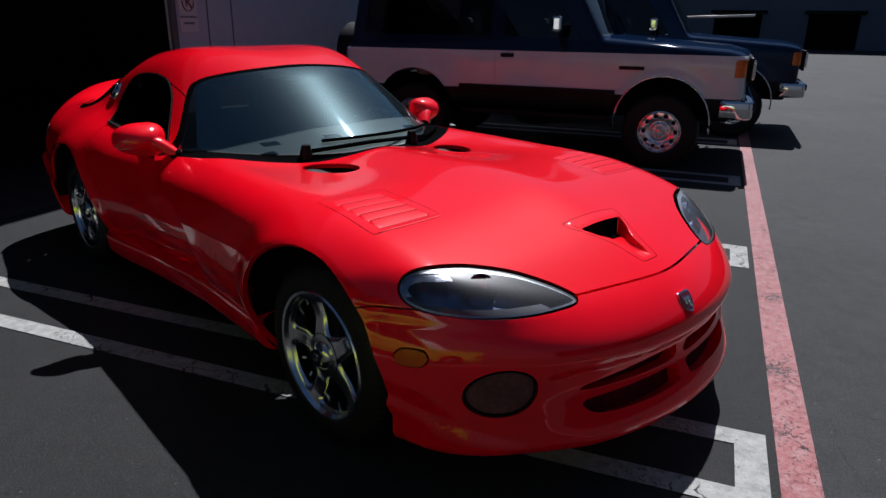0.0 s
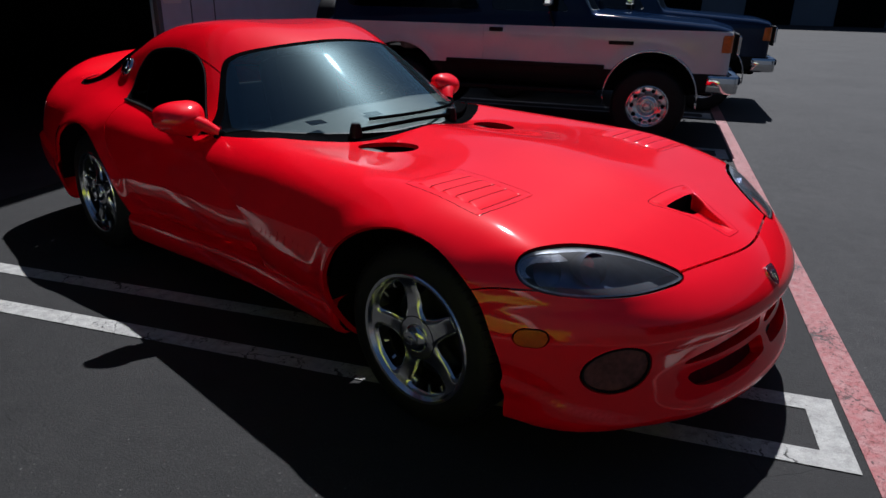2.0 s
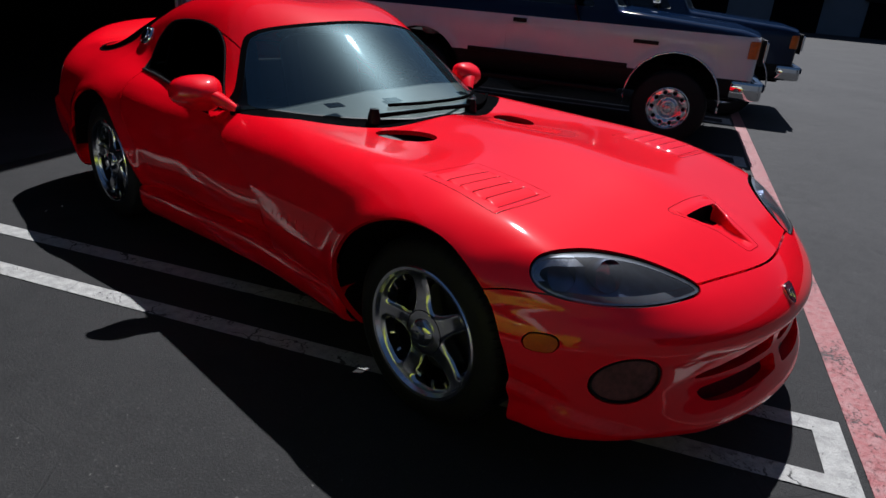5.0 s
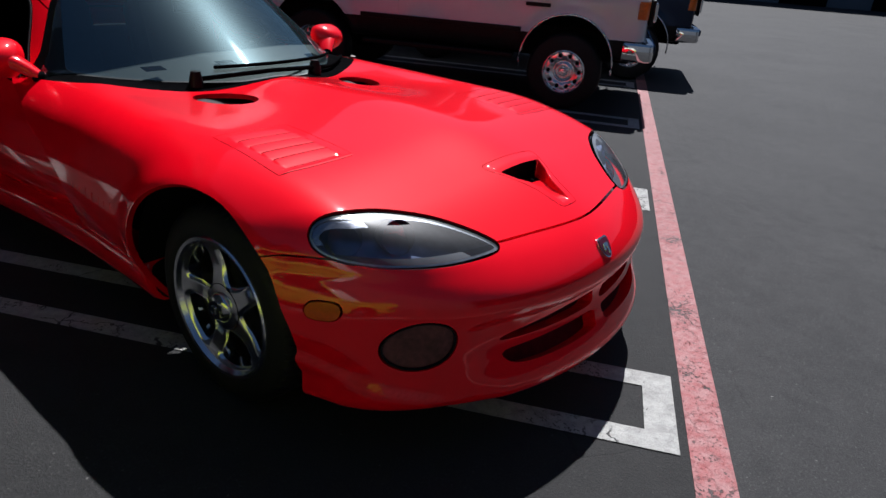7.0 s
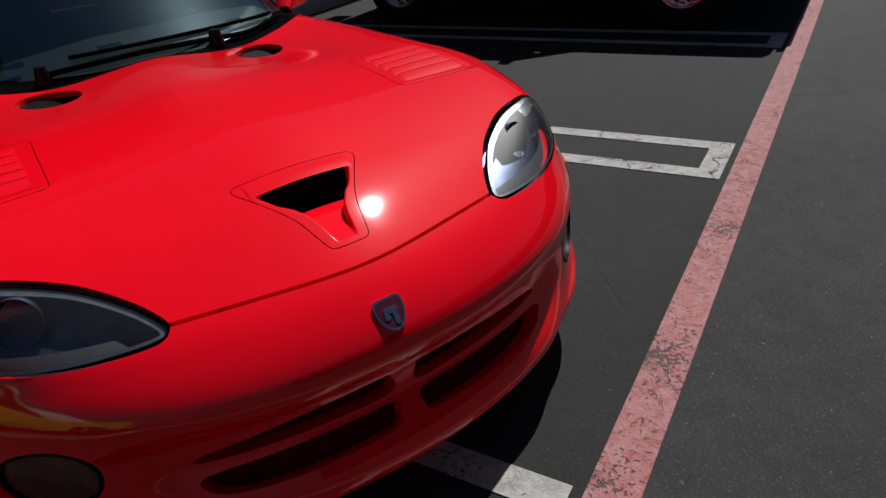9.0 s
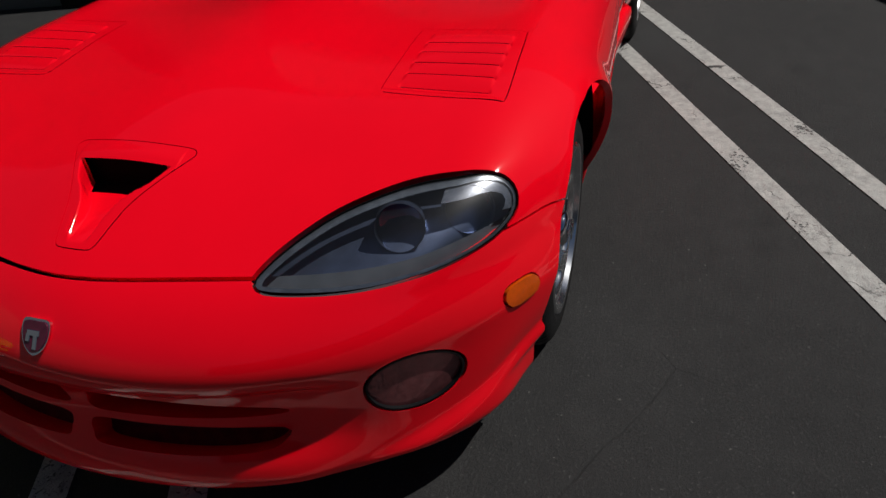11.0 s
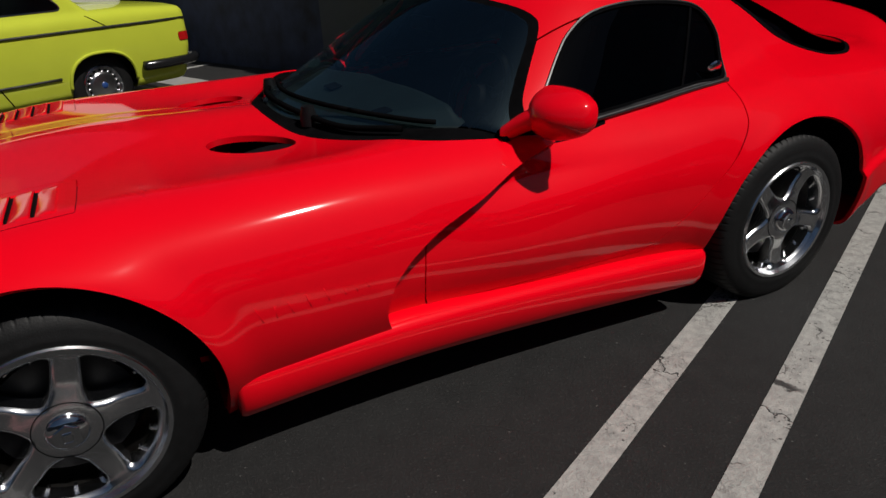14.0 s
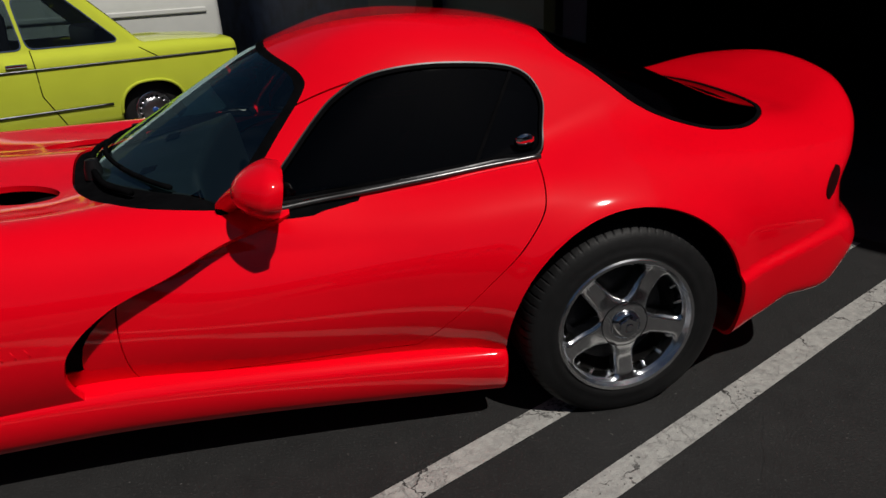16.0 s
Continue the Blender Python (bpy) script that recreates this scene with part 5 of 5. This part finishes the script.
def suv(m, lower, upper, label):
    root = thing("off_road_wagon", label, "car", m, "parked wagons")

    def win(k):
        return lambda x, y, z: np.maximum(inside(SUV_WIN[k], x, z), 0.5 - np.abs(y))

    def screen(x, y, z):
        return np.maximum(inside(SUV_SCREEN, y, z), -1.2 - x)

    def arch(x, y, z):
        return np.maximum(np.minimum(np.hypot(x, z - 0.40), np.hypot(x + 2.66, z - 0.40)) - 0.45, 0.4 - np.abs(y))

    def lamp(x, y, z):
        return np.maximum(np.maximum(np.abs(x - 0.675) - 0.055, np.abs(z - 0.945) - 0.078), 0.7 - np.abs(y))

    base = cut(SUV_MESH, minus(arch))
    low = cut(base, lambda x, y, z: z - (1.055 + 0.03 * (x + 1) * 0.1), minus(lamp, 0.003))
    white = cut(low, lambda x, y, z: 0.665 - z, lambda x, y, z: 0.005 - np.maximum(np.minimum(np.abs(x + 0.55), np.abs(x + 1.72)), 0.8 - np.abs(y)))
    panel("lower_body", white, lower, root, "", 0, 0.01, fn=suv_skin)
    panel("rocker_panel", cut(low, lambda x, y, z: z - 0.66), BLACK, root, "", 0, 0.01, fn=suv_skin)
    up = cut(base, lambda x, y, z: (1.058 + 0.03 * (x + 1) * 0.1) - z, minus(win(0), 0.004), minus(win(1), 0.004), minus(screen, 0.004))
    panel("upper_body", up, upper, root, "", 0, 0.012, fn=suv_skin)
    for side in (1, -1):
        for k in (0, 1):
            panel("side_window", cut(base, win(k)), CARGLASS_DARK, root, "dark side glass", side, 0, 0.006, fn=suv_skin)
        panel("turn_lamp", cut(base, lamp), LAMPAMBER, root, "amber corner lamp", side, 0.01, -0.006, fn=suv_skin)
        y = side * 0.975
        boxed("side_moulding", (-2.12, min(y, y + side * 0.015), 0.66), (-0.46, max(y, y + side * 0.015), 0.705), BLACK, root, "", 0.006)
        boxed("running_board", (-2.1, min(side * 0.80, side * 0.98), 0.40), (-0.52, max(side * 0.80, side * 0.98), 0.45), BLACK, root, "", 0.012)
        mir = boxed("door_mirror", (-1.10, min(side * 1.05, side * 1.17), 1.25), (-1.0, max(side * 1.05, side * 1.17), 1.40), CHROME, root, "chrome door mirror", 0.025)
        tube("mirror_arm", [(-1.0, side * 0.93, 1.05), (-1.0, side * 1.08, 1.12), (-1.04, side * 1.12, 1.26)], 0.010, BLACK, mir)
        boxed("door_handle", (-1.66, min(y - side * 0.01, y + side * 0.02), 0.99), (-1.52, max(y - side * 0.01, y + side * 0.02), 1.03), BLACK, root, "", 0.008)
        boxed("nameplate", (-0.44, min(y - side * 0.01, y + side * 0.008), 0.905), (-0.20, max(y - side * 0.01, y + side * 0.008), 0.94), BLACK, root, "", 0.004)
        ring = [(0.455 * math.cos(a), side * 0.984, 0.40 + 0.455 * math.sin(a)) for a in np.linspace(-0.05 * math.pi, 1.05 * math.pi, 30)]
        tube("arch_trim", ring, 0.012, CHROME, root, "", 6)
        for ax in (0.0, -2.66):
            truck_wheel(root, pose(ax, side * 0.955, 0.37, 0, 0, 0 if side > 0 else 180))
    panel("windscreen", cut(base, screen), CARGLASS, root, "", 0, 0, 0.006, fn=suv_skin)
    bm = bmesh.new()
    box(bm, (0.70, -0.96, 0.48), (0.82, 0.96, 0.66), None, 0.03)
    box(bm, (0.52, -0.99, 0.48), (0.79, -0.90, 0.66), None, 0.03)
    box(bm, (0.52, 0.90, 0.48), (0.79, 0.99, 0.66), None, 0.03)
    part("front_bumper", bm, CHROME, root, "chrome front bumper", True)
    boxed("bumper_strip", (0.815, -0.92, 0.57), (0.835, 0.92, 0.64), NAVY, root, "", 0.008)
    boxed("grille", (0.745, -0.80, 0.80), (0.78, 0.80, 1.04), BLACK, root, "", 0.01)
    for side in (1, -1):
        boxed("headlight", (0.765, min(side * 0.52, side * 0.80), 0.84), (0.80, max(side * 0.52, side * 0.80), 1.02), CHROME, root, "", 0.012)
    wheel = truck_wheel(root, pose(-3.80, -0.35, 1.0, 0, 0, 90), holes=0)
    wheel["label"] = "spare wheel hung on the tailgate"
    boxed("spare_bracket", (-3.66, -0.40, 0.90), (-3.50, -0.30, 1.0), BLACK, root, "", 0.01)
    bm = bmesh.new()
    box(bm, (-3.4, -0.70, 0.42), (0.62, 0.70, 0.72), None, 0.03)
    part("chassis", bm, DARK, root)
    bm = bmesh.new()
    for x0 in (-1.75, -2.75):
        box(bm, (x0, -0.75, 0.75), (x0 + 0.2, 0.75, 1.38), None, 0.06)
    box(bm, (-0.98, -0.78, 0.9), (-0.62, 0.78, 1.2), None, 0.05)
    part("seats", bm, CABIN_GREY, root)
    for ob in root.children:
        if not ob.name.startswith("wheel"):
            ob.location.z += 0.055
    return root


suv_pose = pose(-0.78, 5.03, 0, 0, 0, LOT_TURN)
suv(suv_pose, WHITE, NAVY, "white and navy two-door off-road wagon with chrome wheels")
suv(LOT @ pose(*(LOT.inverted() @ suv_pose.translation + Vector((0.68, 2.5, 0)))), NAVY, NAVY, "dark blue off-road wagon parked beside the white one")


# small lime saloon
def saloon_body(x, y, z):
    Y = np.abs(y)
    top = z - np.interp(x, [-0.98, -0.35, 1.9, 3.0, 3.25], [0.81, 0.85, 0.86, 0.79, 0.73]) + 0.02 * (Y / 0.7) ** 4
    w = 0.795 - 0.035 * (np.maximum(z - 0.73, 0) / 0.1) ** 2 - 0.03 * ((z - 0.59) / 0.3) ** 2 - 0.05 * (np.maximum(-0.3 - x, 0) / 0.7) ** 2 - 0.04 * (np.maximum(x - 2.4, 0) / 0.8) ** 2
    f = smax(top, Y - w, 0.05)
    f = smax(f, x - 3.24 + 0.1 * Y ** 2, 0.06)
    f = smax(f, -0.86 + 0.06 * Y ** 2 + 0.25 * np.maximum(0.48 - z, 0) - x, 0.06)
    return smax(f, 0.20 - z, 0.05)


def saloon_cabin(x, y, z):
    Y = np.abs(y)
    lift = np.maximum(z - 0.81, 0)
    f = smax(z - (1.35 - 0.07 * Y ** 2 - 0.05 * (x - 0.9) ** 2), Y - (0.735 - 0.28 * lift), 0.08)
    f = smax(f, (x - (2.20 - 1.15 * (z - 0.81) - 0.12 * Y ** 2)) * 0.7, 0.05)
    f = smax(f, (-0.08 + 0.98 * (z - 0.81) + 0.08 * Y ** 2 - x) * 0.72, 0.06)
    return np.maximum(f, 0.73 - z)


def saloon_skin(x, y, z):
    return smin(saloon_body(x, y, z), saloon_cabin(x, y, z), 0.02)


def saloon(m):
    root = thing("saloon_car", "lime-yellow classic two-door saloon with chrome hub caps", "car", m)
    mesh = shell(stations(-0.5, 2.85, 0.02), saloon_skin, -55, 110, 0.6)
    wins = [rounded_box_poly(2.02, 0.89, 0.862, 1.25, -0.50, 0.03), rounded_box_poly(0.85, 0.17, 0.862, 1.24, 0.02, 0.36, 0.06)]
    back = rounded_box_poly(-0.60, 0.60, 0.92, 1.26, 0.06, -0.06)

    def win(k):
        return lambda x, y, z: np.maximum(inside(wins[k], x, z), 0.4 - np.abs(y))

    def backlight(x, y, z):
        return np.maximum(inside(back, y, z), x - 0.60)

    def screen(x, y, z):
        return np.maximum(inside(back, y, z), 1.2 - x)

    def squarish(u, v):
        return (np.abs(u) ** 2.5 + np.abs(np.where(v < 0, 0.6 * v, v * 1.04)) ** 2.5) ** 0.4

    def arch(x, y, z):
        return np.maximum(np.minimum(squarish(x, z - 0.262), squarish(x - 2.5, z - 0.262)) - 0.272, 0.4 - np.abs(y))

    def lamp(x, y, z):
        return np.maximum(np.maximum(np.abs(x + 0.765) - 0.052, np.abs(z - 0.557) - 0.034), 0.5 - np.abs(y))

    base = cut(mesh, minus(arch))
    glassy = [win(0), win(1), grown(backlight, -0.028), screen]
    panel("body", cut(base, *[minus(g, 0.010) for g in glassy], minus(lamp, 0.002)), LIME, root, "", 0, 0.0, fn=saloon_skin)
    for side in (1, -1):
        for k in (0, 1):
            panel("side_window", cut(base, win(k)), CARGLASS, root, "", side, 0, 0.006, fn=saloon_skin)
            panel("window_frame", cut(base, grown(win(k), -0.010), minus(win(k))), CHROME, root, "", side, 0.006, -0.004, fn=saloon_skin)
        panel("tail_lamp", cut(base, lamp), TAILRED, root, "red tail lamp", side, 0.01, -0.006, fn=saloon_skin)
        for z0, x0, x1 in ((0.705, -0.80, 3.1), (0.37, 0.335, 2.1)):
            pts = []
            for x in np.linspace(x0, x1, 24):
                ys = np.linspace(0.5, 0.9, 300)
                pts.append((x, side * (ys[np.argmax(saloon_skin(np.full(300, x), ys, np.full(300, z0)) > 0)] + 0.002), z0))
            tube("trim_strip", pts, 0.011, TRIMGREY, root, "", 6)
        for name, line in (("door_seam", [(0.84 - 0.5 * max(0.5 - z, 0), z) for z in np.linspace(0.23, 0.85, 24)]), ("boot_seam", [(-0.115 + 1.5 * (z - 0.70), z) for z in np.linspace(0.70, 0.80, 8)])):
            pts = []
            for x, z in line:
                ys = np.linspace(0.5, 0.9, 400)
                pts.append((x, side * (ys[np.argmax(saloon_skin(np.full(400, x), ys, np.full(400, z)) > 0)] - 0.001), z))
            tube(name, pts, 0.0045, SEAL, root, "", 6)
        boxed("door_handle", (0.89, min(side * 0.775, side * 0.815), 0.735), (1.04, max(side * 0.775, side * 0.815), 0.762), CHROME, root, "chrome door handle", 0.008)
        for ax in (0.0, 2.5):
            truck_wheel(root, pose(ax, side * 0.728, 0.262, 0, 0, 0 if side > 0 else 180), 0.264, 0.150, 0.17, 0)
            edge = [(ax + sx, 0.262 + sz) for sx, sz in ((0.274 * np.sign(math.cos(q)) * abs(math.cos(q)) ** 0.8, 0.262 * abs(math.sin(q)) ** 0.8) for q in np.linspace(-0.02, math.pi + 0.02, 40))]
            pts = []
            for x, z in edge:
                ys = np.linspace(0.5, 0.9, 300)
                pts.append((x, side * (ys[np.argmax(saloon_skin(np.full(300, x), ys, np.full(300, z)) > 0)] + 0.004), z))
            tube("arch_lip", pts, 0.013, LIME, root, "", 8)
    panel("rear_window", cut(base, backlight), CARGLASS, root, "", 0, 0, 0.006, fn=saloon_skin)
    panel("rear_window_seal", cut(base, grown(backlight, -0.034), minus(backlight)), SEAL, root, "black rubber seal of the rear window", 0, 0.006, -0.004, fn=saloon_skin)
    panel("windscreen", cut(base, screen), CARGLASS, root, "", 0, 0, 0.006, fn=saloon_skin)
    tube("rear_bumper", [(-0.345, 0.785, 0.362), (-0.36, 0.80, 0.362), (-0.55, 0.815, 0.362), (-0.80, 0.79, 0.362), (-0.90, 0.68, 0.362), (-0.92, 0.0, 0.362), (-0.90, -0.68, 0.362), (-0.80, -0.79, 0.362), (-0.55, -0.815, 0.362), (-0.36, -0.80, 0.362)], 0.040, BUMPERBLACK, root, "glossy black rear bumper", 12)
    tube("front_bumper", [(3.0, 0.80, 0.46), (3.25, 0.78, 0.46), (3.34, 0.6, 0.46), (3.35, 0.0, 0.46), (3.34, -0.6, 0.46), (3.25, -0.78, 0.46), (3.0, -0.80, 0.46)], 0.035, CHROME, root, "chrome front bumper", 10)
    part("floor_pan", box(bmesh.new(), (-0.85, -0.55, 0.2), (3.1, 0.55, 0.5), None, 0.03), DARK, root)
    bm = bmesh.new()
    for y in (-0.32, 0.32):
        box(bm, (1.0, y - 0.24, 0.4), (1.2, y + 0.24, 1.08), pose(0, 0, 0, 0, -4, 0), 0.06)
    box(bm, (0.08, -0.6, 0.4), (0.33, 0.6, 0.98), None, 0.06)
    part("seats", bm, BLACK, root, "", True)
    return root


saloon(Matrix.Translation((1.251, -4.418, 0.110)) @ pose(0, 0, 0, 0, 0, LOT_TURN))


# white van
def van_skin(x, y, z):
    Y = np.abs(y)
    lift = np.maximum(z - 1.05, 0)
    f = smax(z - 2.05 + 0.05 * Y ** 2, Y - (0.97 - 0.10 * lift - 0.04 * ((z - 0.9) / 0.6) ** 2), 0.16)
    f = smax(f, -2.5 + 0.04 * lift - x, 0.14)
    f = smax(f, x - (2.3 - 0.9 * np.maximum(z - 1.1, 0)), 0.15)
    return smax(f, 0.35 - z, 0.06)


def van(m):
    root = thing("delivery_van", "plain white panel van beside the lime saloon", "van", m)
    mesh = shell(stations(-1.9, 1.6, 0.04), van_skin, -50, 90, 1.1)
    line = lambda x, y, z: 0.006 - np.maximum(np.minimum(np.abs(z - 1.24), np.abs(x + 0.6)), 0.5 - np.abs(y))

    def arch(x, y, z):
        return np.maximum(np.minimum(np.hypot(x - 1.5, z - 0.35), np.hypot(x + 1.6, z - 0.35)) - 0.40, 0.4 - np.abs(y))

    panel("body", cut(mesh, minus(arch), line), VANWHITE, root, "", 0, 0.02, fn=van_skin)
    for side in (1, -1):
        y = side * 0.965
        boxed("side_moulding", (-2.3, min(y, y + side * 0.03), 0.95), (2.0, max(y, y + side * 0.03), 1.01), VANWHITE, root, "", 0.012)
        for ax in (1.5, -1.6):
            truck_wheel(root, pose(ax, side * 0.93, 0.34, 0, 0, 0 if side > 0 else 180), 0.34, 0.2, 0.2, 0)
    part("chassis", box(bmesh.new(), (-2.2, -0.6, 0.3), (2.0, 0.6, 0.7), None, 0.03), DARK, root)
    return root


van(LOT @ pose(0.10, -7.35, 0.110))

# cart and boom seen past the wagons
cart = thing("utility_cart", "small dark utility cart carrying a long pale pole", "cart", LOT @ pose(-0.45, 21.0, 0))
boxed("roof", (-0.95, -0.6, 1.77), (0.5, 0.6, 1.82), TRIMGREY, cart, "", 0.02)
boxed("body", (-0.95, -0.55, 0.25), (1.0, 0.55, 0.75), BLACK, cart, "", 0.06)
boxed("seat", (-0.5, -0.5, 0.75), (0.1, 0.5, 1.05), BLACK, cart, "", 0.05)
tube("pole", [(0.40, -0.6, 1.54), (3.15, -0.6, 1.64)], 0.035, VANWHITE, cart, "long pale pole laid level", 8)
for x0, y0 in ((-0.85, -0.5), (-0.85, 0.5), (0.42, -0.5), (0.42, 0.5)):
    tube("post", [(x0, y0, 0.7), (x0, y0, 1.78)], 0.014, BLACK, cart)
for x0 in (-0.6, 0.65):
    for y0 in (-0.5, 0.5):
        lathe("wheel", [(0.0, 0.05), (0.12, 0.06), (0.22, 0.05), (0.23, 0.0), (0.22, -0.05), (0.0, -0.05)], RUBBER, cart, "", 20, Matrix.Translation((x0, y0, 0.23)))
